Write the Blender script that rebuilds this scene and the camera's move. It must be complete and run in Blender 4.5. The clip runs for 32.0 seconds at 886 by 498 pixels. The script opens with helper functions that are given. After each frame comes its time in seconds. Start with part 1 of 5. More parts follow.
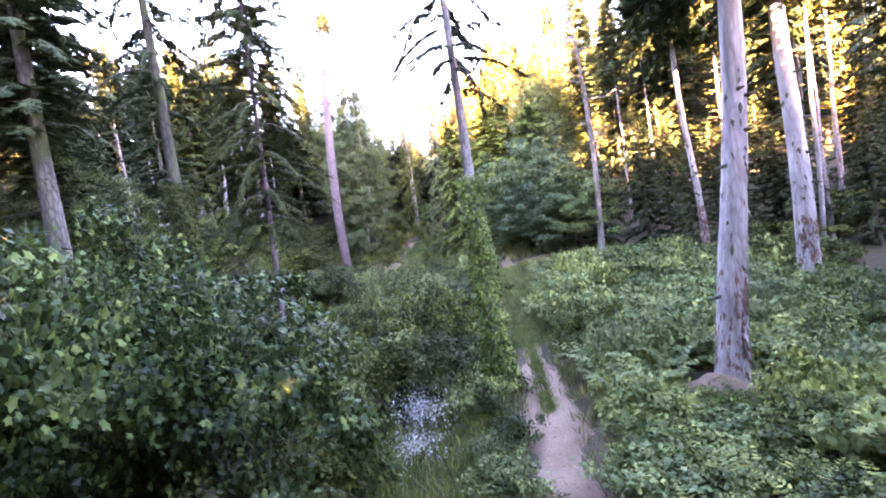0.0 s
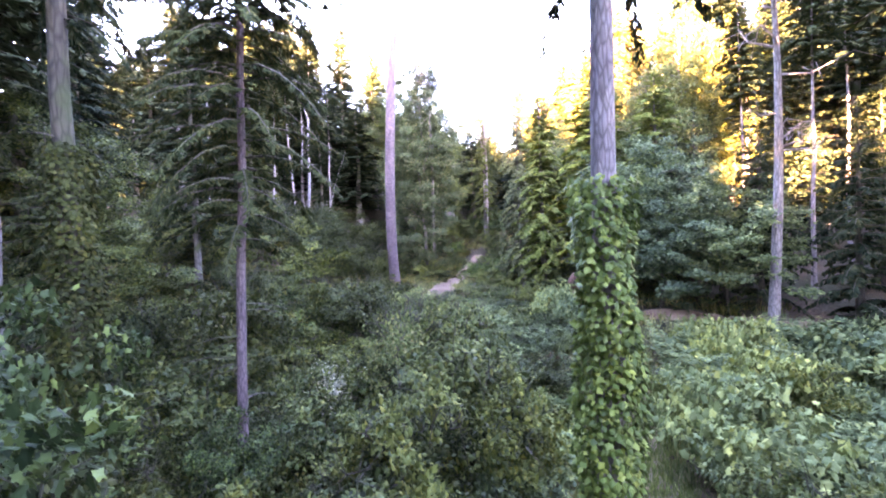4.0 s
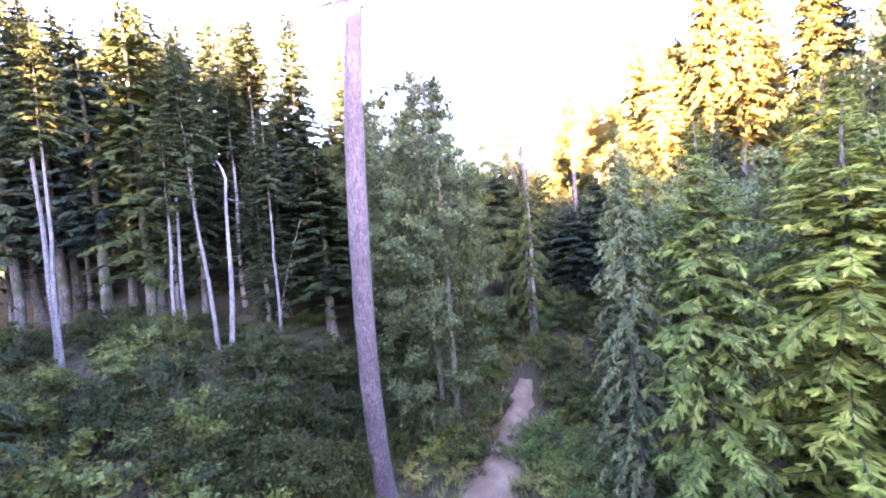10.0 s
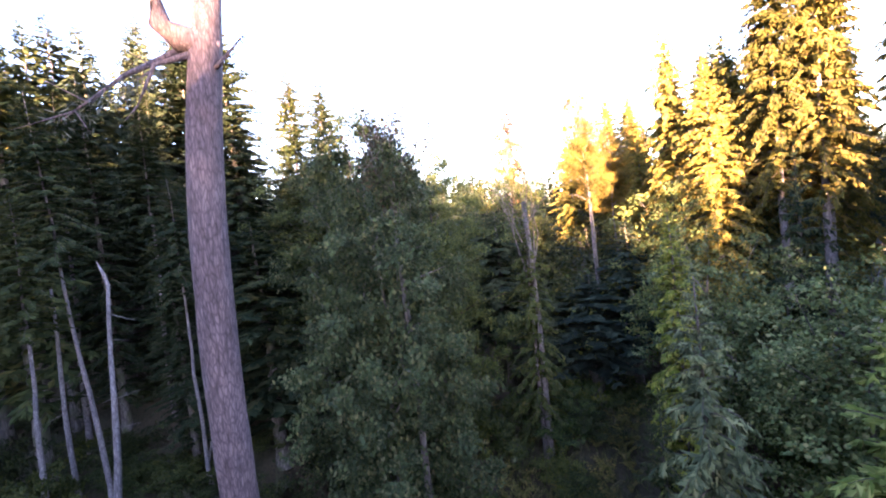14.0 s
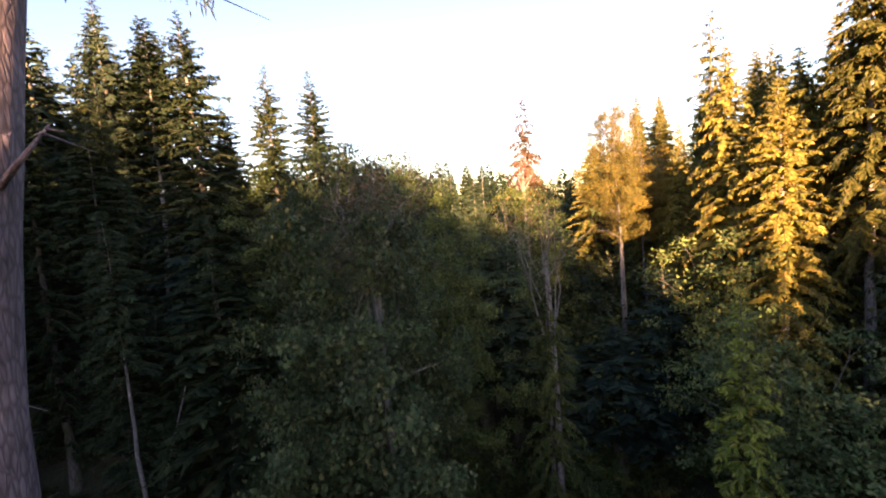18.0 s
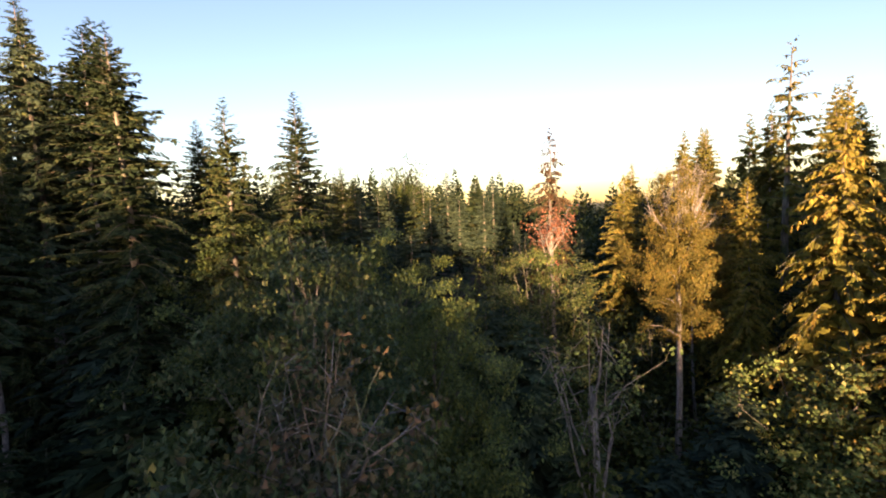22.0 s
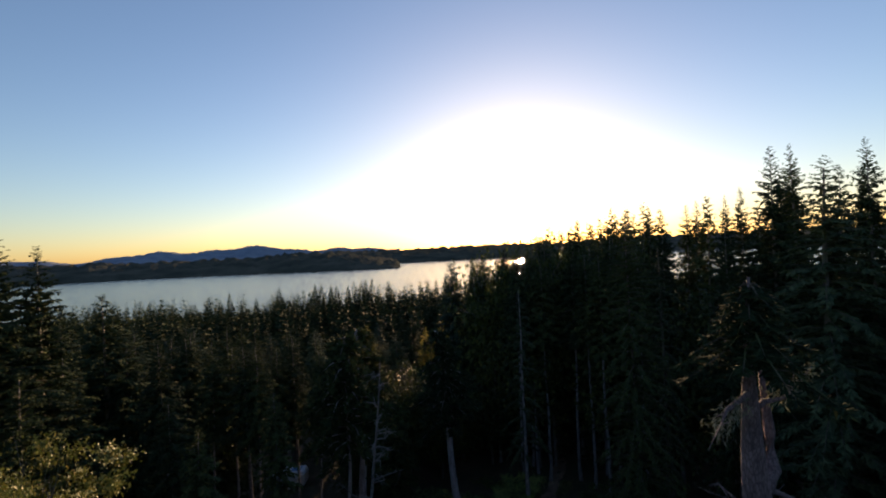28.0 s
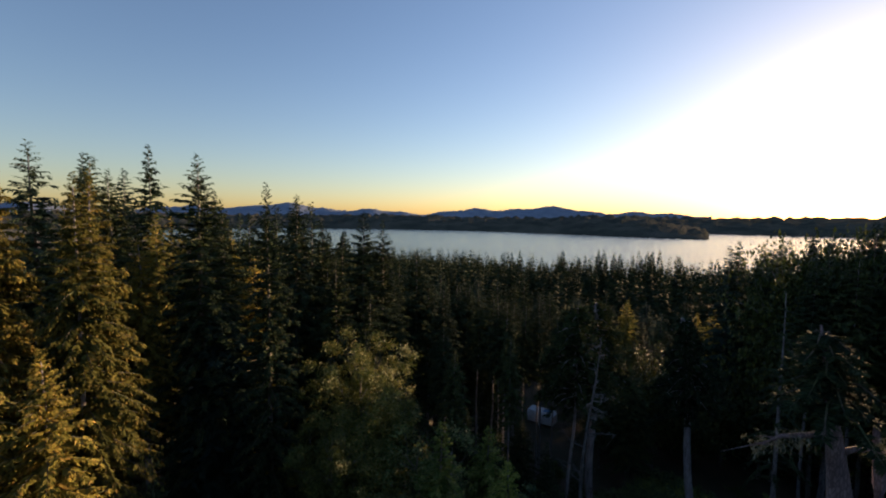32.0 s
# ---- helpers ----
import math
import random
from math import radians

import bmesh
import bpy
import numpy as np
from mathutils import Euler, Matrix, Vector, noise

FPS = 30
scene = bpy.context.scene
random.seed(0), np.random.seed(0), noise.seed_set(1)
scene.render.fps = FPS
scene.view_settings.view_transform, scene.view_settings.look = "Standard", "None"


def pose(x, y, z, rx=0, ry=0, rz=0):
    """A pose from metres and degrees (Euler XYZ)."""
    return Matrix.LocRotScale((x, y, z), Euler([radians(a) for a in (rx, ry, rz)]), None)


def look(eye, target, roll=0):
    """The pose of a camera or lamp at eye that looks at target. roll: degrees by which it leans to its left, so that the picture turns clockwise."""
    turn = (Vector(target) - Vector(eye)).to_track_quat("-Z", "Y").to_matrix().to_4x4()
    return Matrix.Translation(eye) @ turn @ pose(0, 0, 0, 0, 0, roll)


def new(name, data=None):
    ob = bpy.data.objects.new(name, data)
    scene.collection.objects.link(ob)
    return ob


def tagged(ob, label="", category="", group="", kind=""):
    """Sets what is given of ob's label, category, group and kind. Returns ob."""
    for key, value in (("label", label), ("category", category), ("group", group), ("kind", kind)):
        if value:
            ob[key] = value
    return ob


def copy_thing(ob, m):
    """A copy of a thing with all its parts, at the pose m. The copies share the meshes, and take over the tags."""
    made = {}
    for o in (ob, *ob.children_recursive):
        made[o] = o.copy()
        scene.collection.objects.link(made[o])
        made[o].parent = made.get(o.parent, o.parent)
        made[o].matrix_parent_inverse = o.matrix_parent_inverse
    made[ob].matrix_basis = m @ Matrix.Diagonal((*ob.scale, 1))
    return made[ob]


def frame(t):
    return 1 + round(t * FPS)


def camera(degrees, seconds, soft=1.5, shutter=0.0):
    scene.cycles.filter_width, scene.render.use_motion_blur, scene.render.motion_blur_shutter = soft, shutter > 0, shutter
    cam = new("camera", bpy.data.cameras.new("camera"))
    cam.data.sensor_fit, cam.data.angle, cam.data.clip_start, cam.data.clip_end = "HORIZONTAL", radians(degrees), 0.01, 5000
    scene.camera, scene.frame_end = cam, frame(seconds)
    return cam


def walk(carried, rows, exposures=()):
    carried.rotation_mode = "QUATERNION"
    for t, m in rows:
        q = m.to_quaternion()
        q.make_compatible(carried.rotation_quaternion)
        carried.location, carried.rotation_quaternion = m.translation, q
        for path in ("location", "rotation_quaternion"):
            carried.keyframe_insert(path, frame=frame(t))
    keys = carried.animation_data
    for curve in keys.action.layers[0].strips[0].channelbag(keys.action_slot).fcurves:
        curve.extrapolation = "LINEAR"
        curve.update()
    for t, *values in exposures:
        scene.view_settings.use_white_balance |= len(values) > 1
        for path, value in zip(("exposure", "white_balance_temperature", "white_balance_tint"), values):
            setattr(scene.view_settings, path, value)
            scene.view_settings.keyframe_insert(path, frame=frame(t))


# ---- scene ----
PATH = [
    (0, (0.947, -0.841, 3.341), (0.835, 1.154, 3.257), -8.9),
    (0.5, (0.957, -0.010, 3.443), (0.842, 1.985, 3.360), -6.9),
    (1, (0.993, 0.799, 3.578), (0.853, 2.792, 3.490), -6.2),
    (1.5, (1.026, 1.623, 3.688), (0.872, 3.615, 3.600), -5.6),
    (2, (1.066, 2.458, 3.783), (0.881, 4.447, 3.695), -4.8),
    (2.5, (0.916, 3.299, 3.795), (0.552, 5.264, 3.732), -4.2),
    (3, (0.731, 4.245, 3.827), (0.300, 6.198, 3.769), -2.8),
    (3.5, (0.677, 5.121, 3.923), (0.252, 7.075, 3.874), -2.0),
    (5.5, (-0.333, 8.422, 4.946), (-0.768, 10.368, 4.801), -3.5),
    (6, (-0.639, 9.454, 5.328), (-1.080, 11.391, 5.095), -3.6),
    (6.5, (-1.068, 10.556, 5.703), (-1.507, 12.489, 5.435), -3.6),
    (7, (-1.477, 11.980, 6.274), (-1.919, 13.919, 6.061), -5.7),
    (7.5, (-1.799, 13.349, 6.928), (-2.242, 15.293, 6.769), -4.8),
    (8, (-2.033, 14.721, 7.569), (-2.494, 16.662, 7.416), -5.5),
    (8.5, (-2.207, 15.971, 8.093), (-2.669, 17.912, 7.955), -7.9),
    (9, (-2.359, 17.273, 8.733), (-2.826, 19.213, 8.603), -6.8),
    (9.5, (-2.650, 18.500, 9.513), (-3.106, 20.443, 9.375), -5.9),
    (10, (-2.829, 19.521, 10.327), (-3.284, 21.467, 10.240), -5.1),
    (10.5, (-2.996, 20.506, 10.890), (-3.456, 22.450, 10.785), -4.8),
    (11, (-3.105, 21.440, 11.411), (-3.568, 23.382, 11.296), -4.9),
    (11.5, (-3.159, 22.273, 11.919), (-3.611, 24.217, 11.792), -5.2),
    (12, (-3.195, 23.023, 12.387), (-3.639, 24.969, 12.264), -5.2),
    (12.5, (-3.233, 23.774, 12.810), (-3.697, 25.716, 12.697), -7.5),
    (13, (-3.132, 24.362, 13.046), (-3.603, 26.304, 12.958), -9.1),
    (13.5, (-2.918, 24.918, 13.432), (-3.401, 26.858, 13.357), -7.7),
    (14, (-2.651, 25.429, 13.847), (-3.143, 27.365, 13.760), -6.8),
    (14.5, (-2.439, 25.941, 14.270), (-2.965, 27.868, 14.172), -5.0),
    (16.5, (-2.734, 27.500, 15.193), (-3.264, 29.425, 15.080), -3.6),
    (17, (-2.800, 27.910, 15.507), (-3.327, 29.836, 15.396), -4.0),
    (17.5, (-2.902, 28.326, 15.862), (-3.424, 30.253, 15.735), -5.6),
    (18, (-3.011, 28.687, 16.172), (-3.547, 30.606, 16.001), -5.0),
    (18.5, (-3.090, 29.051, 16.499), (-3.629, 30.962, 16.261), -4.7),
    (19, (-3.204, 29.483, 16.831), (-3.758, 31.385, 16.560), -4.1),
    (19.5, (-3.309, 30.065, 17.179), (-3.875, 31.968, 16.941), -3.8),
    (20, (-3.435, 30.612, 17.503), (-4.001, 32.514, 17.257), -3.7),
    (20.5, (-3.542, 31.143, 17.799), (-4.117, 33.048, 17.597), -3.3),
    (21, (-3.788, 31.748, 18.217), (-4.357, 33.656, 18.023), -3.6),
    (21.5, (-3.981, 32.345, 18.537), (-4.548, 34.253, 18.342), -3.0),
    (22, (-4.128, 32.963, 18.929), (-4.683, 34.875, 18.742), -2.6),
    (22.5, (-4.274, 33.568, 19.339), (-4.816, 35.484, 19.149), -2.6),
    (23, (-4.447, 34.194, 19.760), (-4.990, 36.108, 19.556), -2.8),
    (23.5, (-4.367, 35.498, 20.157), (-4.778, 37.442, 19.930), -3.8),
    (24, (-4.415, 36.407, 20.435), (-4.246, 38.386, 20.200), 0.2),
    (24.5, (-4.447, 37.124, 20.550), (-3.583, 38.919, 20.375), -0.6),
    (25, (-4.447, 37.748, 20.661), (-3.025, 39.145, 20.494), 2.1),
    (25.5, (-4.375, 38.166, 20.730), (-2.529, 38.929, 20.629), 1.7),
    (26, (-4.363, 38.516, 20.832), (-2.367, 38.390, 20.797), -0.8),
    (26.5, (-4.522, 39.086, 21.062), (-2.861, 37.972, 21.013), -3.6),
    (28.5, (-5.616, 41.337, 22.071), (-4.890, 39.473, 22.073), -2.4),
    (29, (-6.049, 41.752, 22.268), (-5.196, 39.943, 22.271), -2.6),
    (29.5, (-6.496, 41.928, 22.407), (-5.490, 40.199, 22.417), -2.9),
    (30, (-7.264, 41.797, 22.443), (-6.061, 40.200, 22.474), -2.6),
    (30.5, (-8.137, 41.683, 22.564), (-6.758, 40.235, 22.606), -2.0),
    (31, (-8.979, 41.612, 22.733), (-7.369, 40.441, 22.538), -0.8),
    (31.5, (-9.727, 41.757, 22.872), (-8.035, 40.725, 22.604), 0.2),
    (32, (-10.387, 41.921, 22.995), (-8.665, 40.914, 22.849), 0.6),
]
cam = camera(91.5, 32.0, soft=2.0)
walk(cam, [(t, look(eye, target, roll)) for t, eye, target, roll in PATH],
     exposures=[(0.0, 7.3, 7500, 60), (4.0, 7.3, 7200, 62), (8.0, 7.35, 6900, 64), (11.0, 6.4, 6500, 57), (14.0, 4.8, 6450, 50), (17.0, 3.4, 7200, 42), (21.0, 2.85, 7000, 38),
                (24.0, 2.2, 6700, 24), (25.2, 2.2, 6600, 22), (26.5, 2.4, 6450, 22), (28.5, 1.2, 6050, 24), (32.0, 1.5, 6150, 26)])

# ---- sky and sun: a low evening sun over the lake ----
SUN_AZ, SUN_EL = radians(168), radians(5.0)
world = bpy.data.worlds.new("evening_sky")
scene.world = world
world.use_nodes = True
wn = world.node_tree.nodes
wl = world.node_tree.links
sky = wn.new("ShaderNodeTexSky")
sky.sky_type = "NISHITA"
sky.sun_disc = False
sky.sun_elevation, sky.sun_rotation = SUN_EL, SUN_AZ
sky.air_density, sky.dust_density, sky.ozone_density = 1.0, 0.5, 2.0
wl.new(sky.outputs["Color"], wn["Background"].inputs["Color"])
wn["Background"].inputs["Strength"].default_value = 0.09
sun_data = bpy.data.lights.new("sun", "SUN")
sun_data.energy, sun_data.angle, sun_data.color = 5.0, radians(0.6), (1.0, 0.68, 0.32)
sun = new("sun", sun_data)
to_sun = Vector((math.sin(SUN_AZ) * math.cos(SUN_EL), math.cos(SUN_AZ) * math.cos(SUN_EL), math.sin(SUN_EL)))
sun.matrix_world = look(to_sun * 300, (0, 0, 0))


# ---- materials ----
def mat(name):
    m = bpy.data.materials.new(name)
    m.use_nodes = True
    return m, m.node_tree.nodes, m.node_tree.links, m.node_tree.nodes["Principled BSDF"]


def ramp(nodes, links, source, stops):
    r = nodes.new("ShaderNodeValToRGB")
    while len(r.color_ramp.elements) < len(stops):
        r.color_ramp.elements.new(0.5)
    for e, (p, c) in zip(r.color_ramp.elements, stops):
        e.position, e.color = p, (*c, 1)
    links.new(source, r.inputs["Fac"])
    return r.outputs["Color"]


def mix(nodes, links, kind, fac, a, b):
    m = nodes.new("ShaderNodeMix")
    m.data_type, m.blend_type = "RGBA", kind
    for socket, value in ((m.inputs[0], fac), (m.inputs[6], a), (m.inputs[7], b)):
        if isinstance(value, (int, float)):
            socket.default_value = value
        elif isinstance(value, tuple):
            socket.default_value = (*value, 1)
        else:
            links.new(value, socket)
    return m.outputs[2]


def noise_tex(nodes, links, scale, detail=4, stretch=None, space="Object"):
    n = nodes.new("ShaderNodeTexNoise")
    n.inputs["Scale"].default_value, n.inputs["Detail"].default_value = scale, detail
    c = nodes.new("ShaderNodeTexCoord")
    v = c.outputs[space]
    if stretch:
        mp = nodes.new("ShaderNodeMapping")
        mp.inputs["Scale"].default_value = stretch
        links.new(v, mp.inputs["Vector"])
        v = mp.outputs["Vector"]
    links.new(v, n.inputs["Vector"])
    return n.outputs["Fac"]


def bump(nodes, links, bsdf, height, strength, distance):
    b = nodes.new("ShaderNodeBump")
    b.inputs["Strength"].default_value, b.inputs["Distance"].default_value = strength, distance
    links.new(height, b.inputs["Height"])
    links.new(b.outputs["Normal"], bsdf.inputs["Normal"])


def leaf_mat(name, dark, light, tip=None, rough=0.65, through_light=0.16, gloss=0.15):
    """Foliage: every leaf has its own shade, every plant its own tone, and light shines through."""
    m, n, l, b = mat(name)
    geo, info = n.new("ShaderNodeNewGeometry"), n.new("ShaderNodeObjectInfo")
    stops = [(0.0, dark), (0.75, light)] + ([(0.97, tip)] if tip else [])
    col = ramp(n, l, geo.outputs["Random Per Island"], stops)
    tone = ramp(n, l, info.outputs["Random"], [(0.0, (0.60, 0.66, 0.70)), (0.5, (1, 1, 1)), (1.0, (1.40, 1.25, 0.95))])
    col = mix(n, l, "MULTIPLY", 1.0, col, tone)
    patch = ramp(n, l, noise_tex(n, l, 1.3, 3), [(0.32, (0.62, 0.68, 0.72)), (0.68, (1.28, 1.22, 1.02))])
    col = mix(n, l, "MULTIPLY", 1.0, col, patch)
    l.new(col, b.inputs["Base Color"])
    b.inputs["Roughness"].default_value = rough
    b.inputs["Specular IOR Level"].default_value = gloss
    tr = n.new("ShaderNodeBsdfTranslucent")
    l.new(col, tr.inputs["Color"])
    mx = n.new("ShaderNodeMixShader")
    mx.inputs[0].default_value = through_light
    l.new(b.outputs[0], mx.inputs[1])
    l.new(tr.outputs[0], mx.inputs[2])
    l.new(mx.outputs[0], n["Material Output"].inputs["Surface"])
    return m


def bark_mat(name, dark, light, moss=None, scale=1.0, depth=0.02, cracks=0.8):
    """Furrowed bark with long plates; moss in patches where given."""
    m, n, l, b = mat(name)
    f = noise_tex(n, l, 9 * scale, 6, (1, 1, 0.16))
    v = n.new("ShaderNodeTexVoronoi")
    v.feature = "DISTANCE_TO_EDGE"
    v.inputs["Scale"].default_value = 11 * scale
    c, mp = n.new("ShaderNodeTexCoord"), n.new("ShaderNodeMapping")
    mp.inputs["Scale"].default_value = (1, 1, 0.22)
    l.new(c.outputs["Object"], mp.inputs["Vector"])
    l.new(mp.outputs["Vector"], v.inputs["Vector"])
    crack = ramp(n, l, v.outputs["Distance"], [(0.0, (0.35, 0.35, 0.35)), (0.22, (1, 1, 1))])
    col = ramp(n, l, f, [(0.3, dark), (0.7, light)])
    col = mix(n, l, "MULTIPLY", cracks, col, crack)
    stain = ramp(n, l, noise_tex(n, l, 0.7, 4), [(0.35, (0.72, 0.7, 0.72)), (0.65, (1.12, 1.08, 1.05))])
    col = mix(n, l, "MULTIPLY", 1.0, col, stain)
    if moss:
        k = ramp(n, l, noise_tex(n, l, 1.1, 5), [(0.48, (0, 0, 0)), (0.62, (1, 1, 1))])
        col = mix(n, l, "MIX", k, col, moss)
    l.new(col, b.inputs["Base Color"])
    b.inputs["Roughness"].default_value = 0.9
    h = n.new("ShaderNodeMath")
    h.operation = "MULTIPLY"
    l.new(f, h.inputs[0])
    l.new(crack, h.inputs[1])
    bump(n, l, b, h.outputs[0], 0.9, depth)
    return m


NEEDLE = leaf_mat("fir_needles", (0.015, 0.027, 0.016), (0.043, 0.064, 0.034), (0.070, 0.076, 0.036), rough=0.9, through_light=0.05, gloss=0.04)
NEEDLE_BLUE = leaf_mat("spruce_needles", (0.020, 0.036, 0.028), (0.058, 0.085, 0.062), rough=0.9, through_light=0.05, gloss=0.04)
NEEDLE_GREY = leaf_mat("grey_spruce_needles", (0.062, 0.088, 0.044), (0.150, 0.185, 0.098), (0.20, 0.215, 0.11), rough=0.9, through_light=0.1, gloss=0.04)
NEEDLE_LIGHT = leaf_mat("hemlock_needles", (0.069, 0.112, 0.025), (0.175, 0.219, 0.060), (0.250, 0.263, 0.088), rough=0.9, through_light=0.12, gloss=0.04)
NEEDLE_OLIVE = leaf_mat("olive_hemlock_needles", (0.035, 0.055, 0.018), (0.090, 0.115, 0.038), (0.14, 0.14, 0.05), rough=0.9, through_light=0.1, gloss=0.04)
# green needles with the evening sunlight put into their gold and amber colour
NEEDLE_SUNLIT = leaf_mat("sunlit_gold_needles", (0.105, 0.115, 0.030), (0.26, 0.232, 0.066), (0.34, 0.25, 0.09), rough=0.9, through_light=0.38, gloss=0.04)
NEEDLE_SUN_AMBER = leaf_mat("sunlit_amber_needles", (0.072, 0.074, 0.020), (0.180, 0.158, 0.043), (0.25, 0.18, 0.058), rough=0.9, through_light=0.28, gloss=0.04)
NEEDLE_BROWN = leaf_mat("dying_needles", (0.049, 0.032, 0.020), (0.112, 0.070, 0.042), (0.140, 0.070, 0.042), rough=0.9, through_light=0.05, gloss=0.04)
LEAF_MAPLE = leaf_mat("maple_leaves", (0.040, 0.068, 0.026), (0.108, 0.145, 0.045), (0.165, 0.180, 0.050), 0.5)
LEAF_BRIGHT = leaf_mat("bright_leaves", (0.026, 0.055, 0.020), (0.073, 0.132, 0.043), (0.127, 0.185, 0.048), 0.45)
LEAF_BIG = leaf_mat("big_maple_leaves", (0.014, 0.034, 0.013), (0.082, 0.138, 0.046), (0.18, 0.25, 0.07), 0.4)
LEAF_DARK = leaf_mat("dark_leaves", (0.016, 0.028, 0.010), (0.048, 0.068, 0.021), (0.085, 0.093, 0.030), 0.5)
LEAF_OLIVE = leaf_mat("alder_leaves", (0.058, 0.098, 0.034), (0.165, 0.215, 0.078), (0.25, 0.235, 0.10), 0.55)
LEAF_ALDER = leaf_mat("dense_alder_leaves", (0.026, 0.046, 0.020), (0.075, 0.108, 0.046), (0.15, 0.15, 0.075), 0.55)
# alder leaves whose yellow and gold carry the low sun's light as colour
LEAF_SUN_YELLOW = leaf_mat("sunlit_yellow_leaves", (0.055, 0.080, 0.02), (0.145, 0.160, 0.045), (0.21, 0.185, 0.06), 0.5)
LEAF_SUN_GOLD = leaf_mat("sunlit_gold_leaves", (0.090, 0.085, 0.02), (0.225, 0.175, 0.042), (0.31, 0.19, 0.055), 0.5, 0.3)
LEAF_DRY = leaf_mat("dry_brown_leaves", (0.06, 0.055, 0.03), (0.12, 0.10, 0.06), (0.20, 0.12, 0.08), 0.7)
LEAF_RED = leaf_mat("dead_red_leaves", (0.10, 0.045, 0.032), (0.22, 0.10, 0.07), None, 0.7)
LEAF_IVY = leaf_mat("ivy_leaves", (0.05, 0.10, 0.024), (0.18, 0.27, 0.07), (0.30, 0.38, 0.09), 0.35)
LEAF_FERN = leaf_mat("bracken_fronds", (0.082, 0.134, 0.060), (0.215, 0.285, 0.130), (0.33, 0.38, 0.14), 0.6)
LEAF_FERN_DRY = leaf_mat("yellowing_fronds", (0.09, 0.10, 0.03), (0.22, 0.21, 0.07), (0.34, 0.25, 0.09), 0.6)
LEAF_VINE = leaf_mat("vine_maple_leaves", (0.038, 0.074, 0.042), (0.098, 0.158, 0.084), (0.16, 0.22, 0.11), 0.5)
LEAF_SALAL = leaf_mat("salal_leaves", (0.030, 0.052, 0.022), (0.080, 0.115, 0.045), None, 0.4)
LICHEN = leaf_mat("hanging_lichen", (0.09, 0.10, 0.085), (0.20, 0.22, 0.185), None, 0.9)
PETAL = leaf_mat("pale_blossom", (0.30, 0.34, 0.33), (0.62, 0.63, 0.60), None, 0.7)
GRASS_GREEN = leaf_mat("green_grass_blades", (0.07, 0.12, 0.03), (0.17, 0.23, 0.075), (0.27, 0.29, 0.12), 0.7)
GRASS = leaf_mat("grass_blades", (0.08, 0.11, 0.04), (0.20, 0.22, 0.09), (0.34, 0.30, 0.17), 0.7)
LITTER = leaf_mat("leaf_litter", (0.10, 0.06, 0.04), (0.28, 0.18, 0.12), (0.36, 0.26, 0.19), 0.85, 0.1)
BARK_PINE = bark_mat("pine_bark", (0.10, 0.075, 0.085), (0.25, 0.19, 0.205), None, 2.2, 0.02)
BARK_PALE = bark_mat("pale_bark", (0.17, 0.155, 0.16), (0.38, 0.355, 0.355), None, 1.8, 0.015)
BARK_GREY = bark_mat("grey_bark", (0.10, 0.09, 0.08), (0.27, 0.25, 0.23), (0.07, 0.09, 0.04), 1.0, 0.02)
BARK_MOSSY = bark_mat("mossy_bark", (0.05, 0.045, 0.035), (0.13, 0.12, 0.09), (0.05, 0.07, 0.025), 1.0, 0.02)
BARK_OLD = bark_mat("old_fir_bark", (0.27, 0.225, 0.22), (0.54, 0.48, 0.475), None, 0.9, 0.02, 0.35)
DEADWOOD = bark_mat("dead_wood", (0.14, 0.13, 0.12), (0.32, 0.30, 0.28), None, 1.6, 0.008)
REDWOOD = bark_mat("rotten_red_wood", (0.14, 0.07, 0.048), (0.31, 0.165, 0.115), None, 1.6, 0.02)


def ground_mat():
    m, n, l, b = mat("forest_floor")
    a = ramp(n, l, noise_tex(n, l, 0.35, 6), [(0.35, (0.030, 0.036, 0.016)), (0.55, (0.060, 0.048, 0.028)), (0.75, (0.11, 0.075, 0.052))])
    fine = ramp(n, l, noise_tex(n, l, 14, 6), [(0.3, (0.55, 0.55, 0.55)), (0.7, (1.3, 1.25, 1.2))])
    l.new(mix(n, l, "MULTIPLY", 1.0, a, fine), b.inputs["Base Color"])
    b.inputs["Roughness"].default_value = 0.95
    bump(n, l, b, noise_tex(n, l, 9, 8), 0.8, 0.06)
    return m


def trail_mat():
    m, n, l, b = mat("trodden_earth")
    a = ramp(n, l, noise_tex(n, l, 0.9, 5), [(0.3, (0.12, 0.078, 0.050)), (0.55, (0.205, 0.142, 0.098)), (0.75, (0.30, 0.225, 0.165))])
    fine = ramp(n, l, noise_tex(n, l, 30, 6), [(0.3, (0.6, 0.6, 0.6)), (0.7, (1.25, 1.2, 1.2))])
    l.new(mix(n, l, "MULTIPLY", 1.0, a, fine), b.inputs["Base Color"])
    b.inputs["Roughness"].default_value = 0.95
    bump(n, l, b, noise_tex(n, l, 22, 8), 0.8, 0.03)
    return m


def water_mat():
    m, n, l, b = mat("lake_water")
    b.inputs["Base Color"].default_value = (0.02, 0.035, 0.045, 1)
    b.inputs["Roughness"].default_value = 0.2
    b.inputs["IOR"].default_value = 1.333
    b.inputs["Specular IOR Level"].default_value = 0.5
    bump(n, l, b, noise_tex(n, l, 0.35, 6, (1.0, 2.4, 1)), 0.35, 0.5)
    return m


